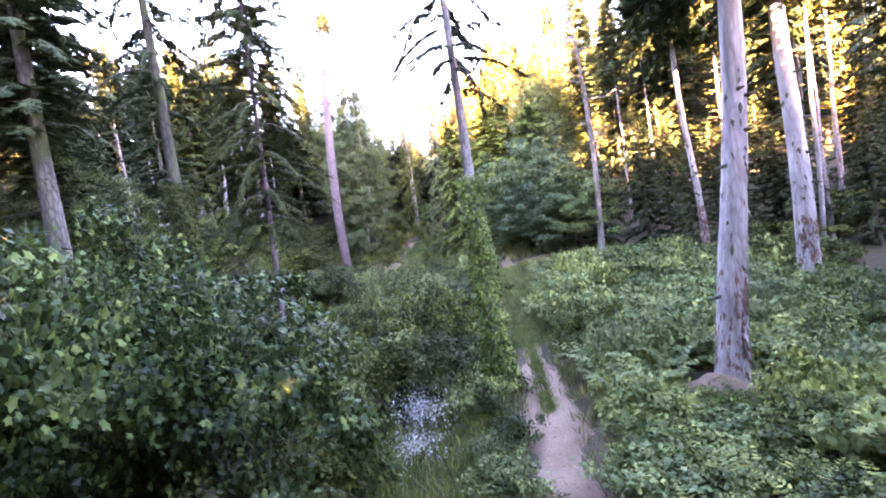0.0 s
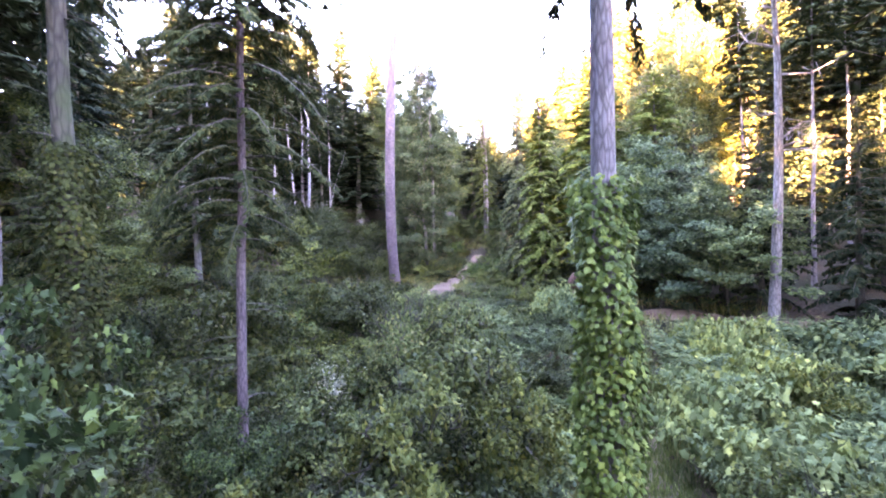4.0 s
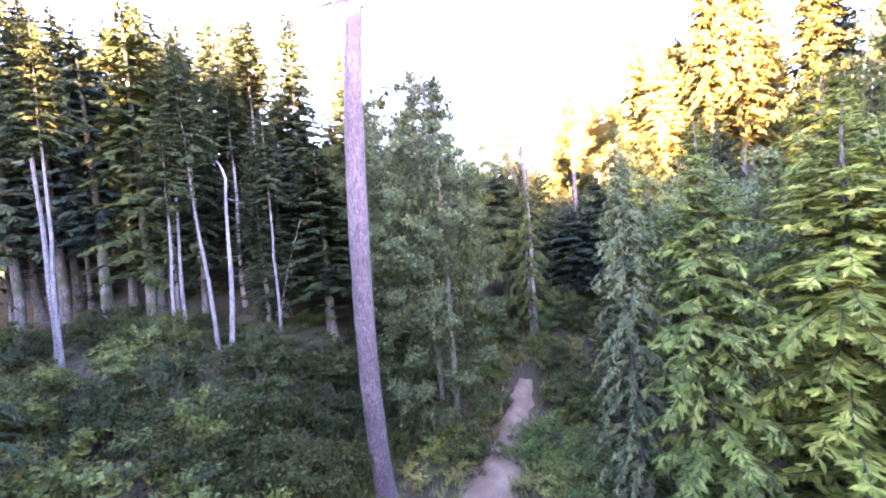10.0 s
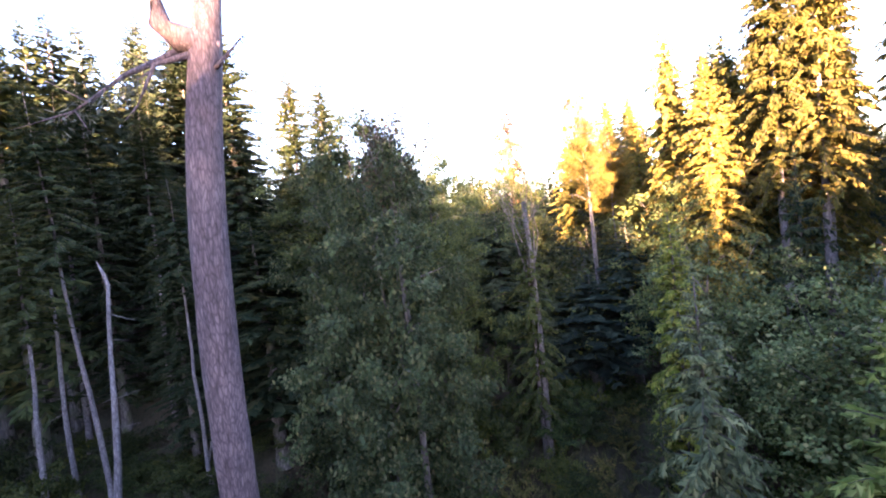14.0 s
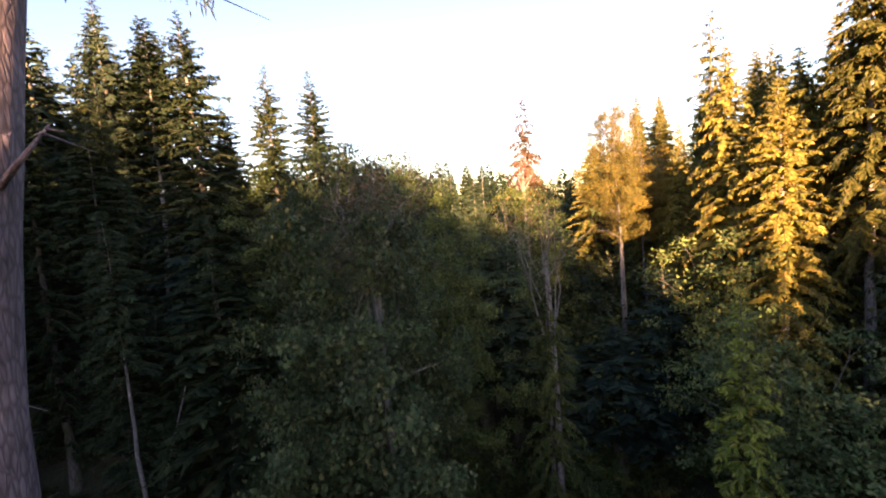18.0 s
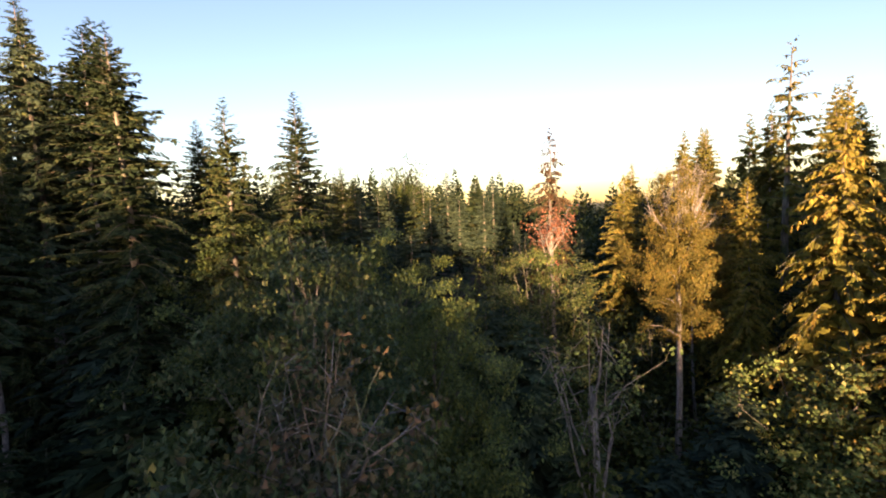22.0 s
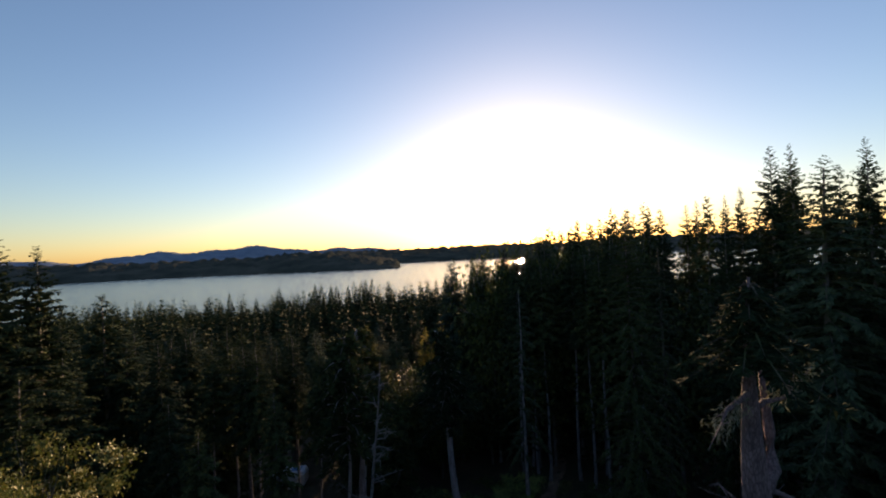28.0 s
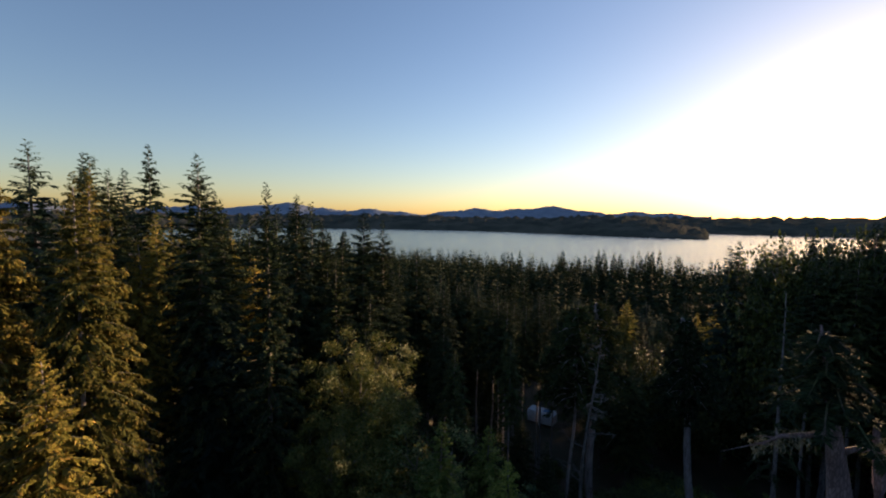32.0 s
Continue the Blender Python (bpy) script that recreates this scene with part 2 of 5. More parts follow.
def plain(name, colour, rough=0.6, metal=0.0):
    m, n, l, b = mat(name)
    wear = ramp(n, l, noise_tex(n, l, 3.5, 5), [(0.3, tuple(c * 0.75 for c in colour)), (0.7, tuple(min(1, c * 1.1) for c in colour))])
    l.new(wear, b.inputs["Base Color"])
    b.inputs["Roughness"].default_value, b.inputs["Metallic"].default_value = rough, metal
    return m


FLOOR, EARTH, WATER = ground_mat(), trail_mat(), water_mat()
FAR_WOOD = leaf_mat("far_woods", (0.014, 0.025, 0.015), (0.035, 0.049, 0.025), (0.052, 0.056, 0.028), rough=0.9, through_light=0.05, gloss=0.04)


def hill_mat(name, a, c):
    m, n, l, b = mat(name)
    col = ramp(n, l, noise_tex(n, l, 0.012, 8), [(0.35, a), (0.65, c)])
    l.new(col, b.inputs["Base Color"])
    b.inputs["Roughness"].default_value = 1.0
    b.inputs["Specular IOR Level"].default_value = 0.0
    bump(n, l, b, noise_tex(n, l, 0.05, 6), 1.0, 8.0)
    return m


HILL = hill_mat("far_shore_woods", (0.05, 0.055, 0.045), (0.10, 0.095, 0.075))
# the blue haze of distance is painted into the mountains' base colour
MOUNTAIN_HAZE = hill_mat("haze_blue_mountains", (0.16, 0.20, 0.27), (0.22, 0.26, 0.33))


# ---- mesh helpers ----
def mesh_from(name, verts, faces, material, smooth=False):
    me = bpy.data.meshes.new(name)
    me.from_pydata(verts.tolist() if isinstance(verts, np.ndarray) else verts, [], faces.tolist() if isinstance(faces, np.ndarray) else faces)
    me.materials.append(material)
    if smooth:
        me.polygons.foreach_set("use_smooth", np.ones(len(me.polygons), dtype=bool))
    return me


def part(name, me, parent, label=""):
    ob = new(name, me)
    ob.parent = parent
    if label:
        tagged(ob, label)
    return ob


def thing(name, label, category, group="", kind=""):
    return tagged(new(name), label, category, group, kind)


def unit(v):
    return v / np.maximum(np.linalg.norm(v, axis=-1, keepdims=True), 1e-9)


def kites(base, way, face, length, width, fold=0.25):
    """Leaves or sprays: one folded four-cornered blade each, from its base along way, facing face."""
    way = unit(way)
    side = unit(np.cross(way, face))
    up = np.cross(side, way)
    length, width = np.broadcast_to(length, len(base))[:, None], np.broadcast_to(width, len(base))[:, None]
    mid = base + way * length * 0.45
    v = np.stack([base, mid + side * width * 0.5 - up * width * fold, base + way * length, mid - side * width * 0.5 - up * width * fold], 1)
    return v.reshape(-1, 3)


LOBES = ((0.0, 0.0), (-0.05, 0.32), (0.30, 0.32), (0.52, 0.56), (0.62, 0.24), (1.0, 0.0), (0.62, -0.24), (0.52, -0.56), (0.30, -0.32), (-0.05, -0.32))


def broad_leaves(base, way, face, length, width, fold=0.14):
    """Broad lobed leaves, one ten-cornered blade each, drooping to the tip."""
    way = unit(way)
    side = unit(np.cross(way, face))
    up = np.cross(side, way)
    length, width = np.broadcast_to(length, len(base))[:, None], np.broadcast_to(width, len(base))[:, None]
    v = np.stack([base + way * length * a + side * width * b - up * width * (fold * abs(b) * 2 + 0.12 * a * a) for a, b in LOBES], 1)
    return v.reshape(-1, 3)


def quads(n):
    return np.arange(4 * n).reshape(-1, 4)


def tube(points, radii, sides=6, seed=0, rough=0.0):
    """A tapered limb along points."""
    rng = np.random.default_rng(seed)
    p = np.asarray(points, float)
    t = unit(np.gradient(p, axis=0))
    ref = np.array([1.0, 0.1, 0.0]) if abs(t[0][2]) > 0.6 else np.array([0.0, 0.0, 1.0])
    a = unit(np.cross(t, ref))
    b = np.cross(t, a)
    ang = np.linspace(0, 2 * np.pi, sides, endpoint=False)
    r = np.asarray(radii, float)[:, None, None] * (1 + rough * (rng.random((len(p), sides, 1)) - 0.5))
    ring = p[:, None] + r * (np.cos(ang)[None, :, None] * a[:, None] + np.sin(ang)[None, :, None] * b[:, None])
    faces = []
    for i in range(len(p) - 1):
        for k in range(sides):
            faces.append([i * sides + k, i * sides + (k + 1) % sides, (i + 1) * sides + (k + 1) % sides, (i + 1) * sides + k])
    faces.append([(len(p) - 1) * sides + k for k in range(sides)])
    return ring.reshape(-1, 3), faces


class Pile:
    """Gathers pieces of one mesh."""

    def __init__(self):
        self.v, self.f, self.n = [], [], 0

    def add(self, v, f):
        self.v.append(np.asarray(v, float))
        self.f.extend([[i + self.n for i in q] for q in f])
        self.n += len(v)

    def leaves(self, v):
        self.add(v, quads(len(v) // 4).tolist())

    def blades(self, v):
        self.add(v, np.arange(len(v)).reshape(-1, 10).tolist())

    def mesh(self, name, material, smooth=False):
        return mesh_from(name, np.concatenate(self.v), self.f, material, smooth)


def trunk_pile(H, r, rng, bend=0.15, sides=10, stop=0.98, flare=1.35):
    k = 14
    s = np.linspace(0, 1, k)
    w = np.cumsum(rng.normal(0, bend / k, (k, 2)), 0) * H * 0.12
    pts = np.column_stack([w[:, 0] - w[0, 0], w[:, 1] - w[0, 1], s * H * stop])
    rad = r * (1 - 0.93 * s ** 1.1) * (1 + (flare - 1) * np.exp(-s * H / 0.5))
    pile = Pile()
    pile.add(*tube(pts, rad, sides, int(rng.integers(1e6)), 0.10))
    return pile, pts, rad


def along(pts, h):
    z = pts[:, 2]
    return np.array([np.interp(h, z, pts[:, 0]), np.interp(h, z, pts[:, 1]), h])


def conifer(seed, H, R, z0, needles, bark, name, label, per_m=6.0, twig=0.5, droop=0.35, rise=0.15, gaps=0.08, dead=8, r=None, sprigs=3, group="", weep=0.8, core=0.35, wooden=True, flat=1.0, full=1.5, tilt=0.3, slim=0.42):
    """A conifer: tapered trunk, whorls of drooping boughs, each with many short sprays, dead stubs below the crown."""
    rng = np.random.default_rng(seed)
    root = thing(name, label, "tree", group)
    r = r or H * 0.011 + 0.03
    trunk, pts, rad = trunk_pile(H, r, rng)
    wood, crown = Pile(), Pile()
    part("trunk", trunk.mesh("trunk", bark, True), root)
    n = int((H - z0) * per_m)
    for i in range(n):
        s = ((i + rng.random()) / n) ** 0.85
        if rng.random() < gaps * (1 - s):
            continue
        h = z0 + s * (H - z0)
        L = R * (1 - math.exp(-(1 - s) * (H - z0) * 0.3 * full / R)) * (1 - 0.42 * rng.random() ** 2.0) * min(1, 0.6 + s * 4) + 0.08
        a = i * 2.399 + rng.normal(0, 0.35)
        out = np.array([math.cos(a), math.sin(a), 0])
        rz, dz = rise + 0.7 * s ** 5 + rng.normal(0, 0.08), droop * (1 - 0.6 * s) + rng.normal(0, 0.06)
        c = along(pts, h)
        u = np.linspace(0, 1, 5)
        line = c + out * L * u[:, None] + np.array([0, 0, 1]) * (rz * u - dz * u * u * 1.6)[:, None] * L
        if L > 0.5 and wooden:
            wood.add(*tube(line, np.linspace(0.02 + 0.008 * L, 0.004, 5), 3))
        k = max(3, int(L / (twig * 0.34)))
        if core:
            ends = np.array([0.02, 0.34])
            b0 = c + out * (L * ends)[:, None] + np.array([0, 0, 1]) * ((rz * ends - dz * ends ** 2 * 1.6) * L)[:, None]
            w0 = out + np.array([0, 0, 1]) * (rz - 3.2 * dz * (ends + 0.2))[:, None] + rng.normal(0, 0.08, (2, 3))
            crown.leaves(kites(b0, w0, np.array([0, 0, 1]) + rng.normal(0, 0.25, (2, 3)), L * np.array([0.5, 0.42]), (L * np.array([0.46, 0.36]) + 0.05) * core, 0.3))
        uu = np.sort(rng.uniform(0.04 if L < 1.2 else 0.1, 1.0, 2 * k))
        p = c + out * (L * uu)[:, None] + np.array([0, 0, 1]) * ((rz * uu - dz * uu * uu * 1.6) * L)[:, None]
        tan = unit(out + np.array([0, 0, 1]) * (rz - 3.2 * dz * uu)[:, None])
        side = np.cross(tan, [0, 0, 1]) * np.where(np.arange(2 * k) % 2, 1, -1)[:, None]
        way = tan * rng.uniform(0.35, 0.9, (2 * k, 1)) + side * rng.uniform(0.4, 1.0, (2 * k, 1)) - np.array([0, 0, 1]) * rng.uniform(0, 2 * weep, (2 * k, 1))
        face = np.array([0, 0, flat]) + out * tilt + rng.normal(0, 0.45, (2 * k, 3))
        ln = twig * rng.uniform(0.6, 1.25, 2 * k) * (1.15 - 0.5 * uu) * min(1, 0.2 + L * 0.7)
        crown.leaves(kites(p, way, face, ln, ln * slim))
        for j in range(sprigs - 1):
            b = p + unit(way) * (ln * rng.uniform(0.2, 0.6, 2 * k))[:, None]
            w2 = unit(way) + side * rng.normal(0, 0.7, (2 * k, 1)) + tan * rng.normal(0, 0.5, (2 * k, 1)) - np.array([0, 0, 1]) * weep * rng.random((2 * k, 1))
            crown.leaves(kites(b, w2, face + rng.normal(0, 0.4, (2 * k, 3)), ln * 0.85, ln * slim * 0.85))
    for i in range(dead):
        h = rng.uniform(0.25, 1.0) * z0 + 0.3
        a, L = rng.uniform(0, 6.28), rng.uniform(0.3, 0.3 * R + 0.5)
        c = along(pts, h)
        e = c + np.array([math.cos(a) * L, math.sin(a) * L, rng.uniform(-0.3, 0.15) * L])
        wood.add(*tube([c, (c + e) / 2 + [0, 0, 0.06 * L], e], [0.022, 0.014, 0.004], 3))
    if wood.n:
        tagged(part("branchwork", wood.mesh("branchwork", BARK_MOSSY), root), kind="stuff")
    tagged(part("crown", crown.mesh("crown", needles), root), kind="stuff")
    root["h"], root["r"] = H, R
    return root


def broadleaf(seed, H, R, z0, leaves, bark, name, label, leaf=0.2, clumps=150, each=26, spread=0.42, trunks=1, category="tree", r=None, group="", twigs=0, lobes=0.25, core=1.0, tuft=0.45, broad=False):
    """A broadleaf tree or shrub: trunk or stems, limbs to every clump, and single leaves in clumps on an uneven crown."""
    rng = np.random.default_rng(seed)
    root = thing(name, label, category, group)
    r = r or 0.03 + 0.012 * H
    wood, crown = Pile(), Pile()
    stems = []
    for k in range(trunks):
        a = 6.28 * k / trunks + rng.random()
        lean = 0.0 if trunks == 1 else R * 0.45
        top = np.array([math.cos(a) * lean, math.sin(a) * lean, H * 0.82])
        s = np.linspace(0, 1, 8)[:, None]
        pts = top * s + np.column_stack([rng.normal(0, 0.03 * H, 8), rng.normal(0, 0.03 * H, 8), np.zeros(8)]) * s * (1.2 - s) * 1.5
        wood.add(*tube(pts, r * (1 - 0.85 * s[:, 0]), 7 if trunks == 1 else 5, k, 0.1))
        stems.append(pts)
    ph = rng.uniform(0, 6.28, 6)
    mid, half = (H + z0) / 2, (H - z0) / 2
    for i in range(clumps):
        cz = 1 - 2 * (i + rng.random()) / clumps
        az = i * 2.399 + rng.normal(0, 0.3)
        q = math.sqrt(max(0, 1 - cz * cz))
        lob = 1 + lobes * (math.sin(3 * az + ph[0] + 2 * cz) + 0.7 * math.sin(5 * az + ph[1] - 4 * cz) + 0.5 * math.sin(7 * cz + ph[2])) + rng.normal(0, 0.07)
        rr = (rng.uniform(0.45, 0.9) if rng.random() < 0.3 else rng.uniform(0.82, 1.1)) * lob
        toss = rng.normal(0, tuft, 3)
        c = np.array([math.cos(az) * q * R * rr, math.sin(az) * q * R * rr, mid + cz * half * min(rr, 1.08)])
        pts = stems[int(rng.integers(trunks))]
        zz = min(max(z0 * 0.5, c[2] - 0.35 * q * R - 0.1), H * 0.8)
        st = np.array([np.interp(zz, pts[:, 2], pts[:, 0]), np.interp(zz, pts[:, 2], pts[:, 1]), zz])
        m = (st + c) / 2 + np.array([0, 0, 0.08 * R])
        if i % 13 == 0:
            wood.add(*tube([st, m, c * 0.9 + m * 0.1], [r * 0.3, r * 0.16, r * 0.05], 4))
        n = int(each * rng.uniform(0.6, 1.35))
        d = rng.normal(0, 1, (n, 3)) * np.array([spread, spread, spread * 0.5])
        p = c + d
        outw = unit(c - np.array([0, 0, mid - half * 0.3]))
        face = outw * 0.7 + np.array([0, 0, 0.8]) + toss + rng.normal(0, 0.3, (n, 3))
        way = rng.normal(0, 1, (n, 3)) + outw * 0.5 - np.array([0, 0, 0.5])
        ln = leaf * rng.uniform(0.65, 1.3, n)
        if broad:
            crown.blades(broad_leaves(p, way, face, ln, ln * 0.85))
        else:
            crown.leaves(kites(p, way, face, ln, ln * 0.72, 0.14))
        if core:
            w = int(8 * core)
            inner = np.array([0, 0, mid]) + (c - [0, 0, mid]) * rng.uniform(0.25, 0.75, (w, 1)) + rng.normal(0, 0.06 * R, (w, 3))
            crown.leaves(kites(inner, rng.normal(0, 1, (w, 3)), outw + rng.normal(0, 0.5, (w, 3)), leaf * 1.35, leaf * 1.1, 0.2))
    for i in range(twigs):
        az, el = rng.uniform(0, 6.28), rng.uniform(0.3, 1.4)
        d = np.array([math.cos(az) * math.cos(el) * R, math.sin(az) * math.cos(el) * R, math.sin(el) * half])
        c = np.array([0, 0, mid]) + d * 0.7
        e = np.array([0, 0, mid]) + d * rng.uniform(1.02, 1.22)
        k = (c + e) / 2 + rng.normal(0, 0.12, 3)
        wood.add(*tube([c, k, e], [0.02, 0.012, 0.003], 3))
        for j in range(3):
            wood.add(*tube([k, k + (e - c) * 0.3 + rng.normal(0, 0.25, 3)], [0.008, 0.002], 3))
    tagged(part("trunk" if category == "tree" else "woody_base", wood.mesh("wood", bark), root), kind="" if category == "tree" else "stuff")
    tagged(part("crown" if category == "tree" else "foliage", crown.mesh("foliage", leaves), root), kind="stuff")
    root["h"], root["r"] = H, R
    return root


# ---- lie of the land ----
def smooth(a, b, v):
    u = np.clip((v - a) / (b - a), 0, 1)
    return u * u * (3 - 2 * u)


LAKE_Z = -25.0


def land(x, y):
    """Ground height: a shallow valley with a bank on the one side, a hillside on the other, falling to a lake behind."""
    x, y = np.asarray(x, float), np.asarray(y, float)
    z = np.interp(y, (-60, -10, 0, 10, 16, 24, 33, 45, 60), (-2.2, -1.7, -1.6, -1.45, -0.9, 0.1, 0.85, 1.3, 1.5))
    z = z + 1.3 * smooth(0, 4, x) * smooth(14, 26, y) * (1 - smooth(30, 44, y))
    z = z + 4.8 * smooth(-10, -17, x) * smooth(22, 35, y) + 3.4 * smooth(37, 46, y) + 1.5 * smooth(55, 110, y)
    z = z + 2.0 * smooth(8, 22, x) * smooth(10, 30, y) - 0.9 * smooth(-1.5, -4, x) * smooth(6, 10, y) * (1 - smooth(18, 26, y)) * smooth(-12, -7, x)
    z = z + 0.10 * np.sin(x * 0.9 + 1) * np.sin(y * 0.7) + 0.06 * np.sin(x * 2.1) * np.cos(y * 1.7 + 2)
    back = x * 0.5 - y * 0.87
    z = z - 4.0 * smooth(0, 70, back) - 32 * smooth(120, 420, back) - 2.0 * smooth(60, 120, np.abs(x))
    return z


def ground_z(x, y):
    return float(land(x, y))


def axis(lo, hi, fine_lo, fine_hi, step):
    inner = np.arange(fine_lo, fine_hi + 1e-6, step)
    a = fine_lo - np.geomspace(step, fine_lo - lo, 26)[::-1]
    b = fine_hi + np.geomspace(step, hi - fine_hi, 26)
    return np.concatenate([a, inner, b])


gx, gy = axis(-4500, 4500, -30, 30, 0.6), axis(-4500, 4500, -12, 60, 0.6)
GX, GY = np.meshgrid(gx, gy)
GZ = land(GX, GY) + (np.random.default_rng(5).random(GX.shape) - 0.5) * 0.10 * (np.abs(GX) < 30) * (GY < 60) * (GY > -12)
nx, ny = len(gx), len(gy)
idx = np.arange(nx * ny).reshape(ny, nx)
ground = new("ground", mesh_from("ground", np.column_stack([GX.ravel(), GY.ravel(), GZ.ravel()]),
             np.stack([idx[:-1, :-1], idx[:-1, 1:], idx[1:, 1:], idx[1:, :-1]], -1).reshape(-1, 4), FLOOR, True))
tagged(ground, "uneven forest floor of brown duff and moss", "ground", kind="structure")

ang = np.linspace(0, 2 * np.pi, 64, endpoint=False)
lake = new("water", mesh_from("water", np.column_stack([1900 * np.cos(ang) + 700, 1900 * np.sin(ang) - 1500, np.full(64, LAKE_Z)]), [list(range(64))], WATER))
tagged(lake, "calm grey lake reflecting the low evening sun", "lake", kind="structure")


def ridge(name, label, az0, az1, dist, depth, height, material, seed, steps=220, kind="structure", rough=6.0):
    """A long wooded shore or range: a bank that climbs from the waterline to an uneven skyline."""
    rng = np.random.default_rng(seed)
    az = np.radians(np.linspace(az0, az1, steps))
    rows = []
    cols = 9
    for i, a in enumerate(az):
        d0 = dist(math.degrees(a))
        top = height(math.degrees(a))
        for k in range(cols):
            s = k / (cols - 1)
            d = d0 + depth * s
            z = LAKE_Z - 2 + (top - LAKE_Z + 2) * s ** 0.55 + rng.normal(0, rough) * (0.15 + 0.85 * s) * (k > 0)
            rows.append((-math.sin(a) * d, math.cos(a) * d, z))
    ids = np.arange(steps * cols).reshape(steps, cols)
    f = np.stack([ids[:-1, :-1], ids[1:, :-1], ids[1:, 1:], ids[:-1, 1:]], -1).reshape(-1, 4)
    return tagged(new(name, mesh_from(name, rows, f, material, True)), label, "hills", kind=kind)


def near_shore(a):
    return 1500 + 250 * math.sin(a * 0.05) - 3.5 * (abs(a) - 120 if abs(a) > 120 else 0)


ridge("backdrop_shore", "low dark wooded peninsula across the lake", -55, -151.5, near_shore, 500, lambda a: -20 + (49 if a > -143 else 49 * ((a + 151.5) / 8.5) ** 0.5) + 4 * math.sin(a * 0.21) * (a > -143) + 1.5 * math.sin(a * 0.9), HILL, 3)
ridge("backdrop_far_shore", "low wooded shore beyond the lake", -138, -235, lambda a: 1750 - 2 * abs(a + 185), 700, lambda a: 36 + 4 * math.sin(a * 0.3), HILL, 4)
ridge("backdrop_mountains", "distant mountain range with blue haze painted into its colour", -50, -152, lambda a: 4000, 400, lambda a: 98 + 28 * math.sin(a * 0.19 + 1.5) + 16 * math.sin(a * 0.55) + 8 * math.sin(a * 1.3), MOUNTAIN_HAZE, 6, 300, rough=3.0)

# ---- trails ----
def trail(name, label, pts, width, lift=0.0):
    """A trodden path laid a few millimetres over the ground, ragged at its edges."""
    rng = np.random.default_rng(len(pts))
    p = np.array(pts, float)
    s = np.concatenate([[0], np.cumsum(np.linalg.norm(np.diff(p, axis=0), axis=1))])
    u = np.arange(0, s[-1], 0.22)
    c = np.column_stack([np.interp(u, s, p[:, 0]), np.interp(u, s, p[:, 1])])
    for _ in range(6):
        c[1:-1] = (c[:-2] + 2 * c[1:-1] + c[2:]) / 4
    t = unit(np.gradient(c, axis=0))
    nrm = np.column_stack([-t[:, 1], t[:, 0]])
    rows, cols = [], 9
    for i in range(len(c)):
        w = width * (0.85 + 0.2 * math.sin(u[i] * 0.8) + 0.15 * math.sin(u[i] * 2.3)) * (0.35 + 0.65 * min(1, u[i] / 2, (u[-1] - u[i]) / 3)) + rng.normal(0, 0.12)
        for k in range(cols):
            o = (k / (cols - 1) - 0.5) * w
            x, y = c[i] + nrm[i] * o
            edge = abs(k - 4) / 4
            rows.append((x, y, ground_z(x, y) + 0.075 + lift - 0.05 * (1 - edge ** 2) + 0.02 * rng.random() - 0.10 * (edge == 1)))
    ids = np.arange(len(rows)).reshape(-1, cols)
    f = np.stack([ids[:-1, :-1], ids[:-1, 1:], ids[1:, 1:], ids[1:, :-1]], -1).reshape(-1, 4)
    return tagged(new(name, mesh_from(name, rows, f, EARTH, True)), label, "footpath", kind="structure")


MAIN_TRAIL = [(1.5, -8), (1.7, 0), (2.03, 6.8), (2.35, 10), (2.65, 14.8), (2.9, 18), (3.0, 20.6), (3.0, 22.8), (2.5, 25), (1.2, 27.6), (-0.6, 28.9), (-3.2, 30.0), (-5.4, 31.6), (-5.6, 33.4), (-5.0, 36.2), (-4.7, 38.6), (-4.2, 41.0)]
BANK_PATH = [(3.0, 22.6), (5.0, 22.7), (7.1, 22.3), (9.3, 21.7), (12.5, 21.2), (16, 22)]
# a strip of bare soil and litter in front of the tall trunk
SIDE_PATH = [(-5.0, 31.3), (-7.6, 30.6), (-9.6, 30.6), (-12.0, 30.2), (-15.0, 28.6)]
trail("trail_start", "pale sandy footpath through the bracken", MAIN_TRAIL[:5], 1.5)
trail("trail", "narrow earth footpath half grown over with grass", MAIN_TRAIL[4:11], 0.85)
trail("trail_bend", "wider trodden bend of the footpath by the tall trunk", MAIN_TRAIL[10:], 2.5, 0.06)
trail("bank_trail", "reddish bare earth path along the bank", BANK_PATH, 0.95)


def off_trail(x, y, lines=(MAIN_TRAIL, BANK_PATH, SIDE_PATH)):
    best = 99.0
    for line in lines:
        for (ax, ay), (bx, by) in zip(line, line[1:]):
            k = max(0, min(1, ((x - ax) * (bx - ax) + (y - ay) * (by - ay)) / ((bx - ax) ** 2 + (by - ay) ** 2)))
            best = min(best, math.hypot(x - ax - k * (bx - ax), y - ay - k * (by - ay)))
    return best


FLIGHT = [(e[0], e[1], e[2]) for _, e, _, _ in PATH]


def clear_of_flight(x, y, r, top):
    return all(math.hypot(x - a, y - b) > r + 0.8 or top < c - 1.2 for a, b, c in FLIGHT)


def put(proto, x, y, top, radius=None, turn=0.0, lean=(0.0, 0.0), sink=0.1):
    """A copy of a tree or shrub on the ground at x, y, grown to that top height and crown radius."""
    z = ground_z(x, y) - sink
    sz = (top - z) / proto["h"]
    sr = (radius / proto["r"]) if radius else sz
    return copy_thing(proto, pose(x, y, z, lean[0], lean[1], math.degrees(turn)) @ Matrix.Diagonal((sr, sr, sz, 1)))


def drop(proto):
    for o in (*proto.children_recursive, proto):
        bpy.data.objects.remove(o)


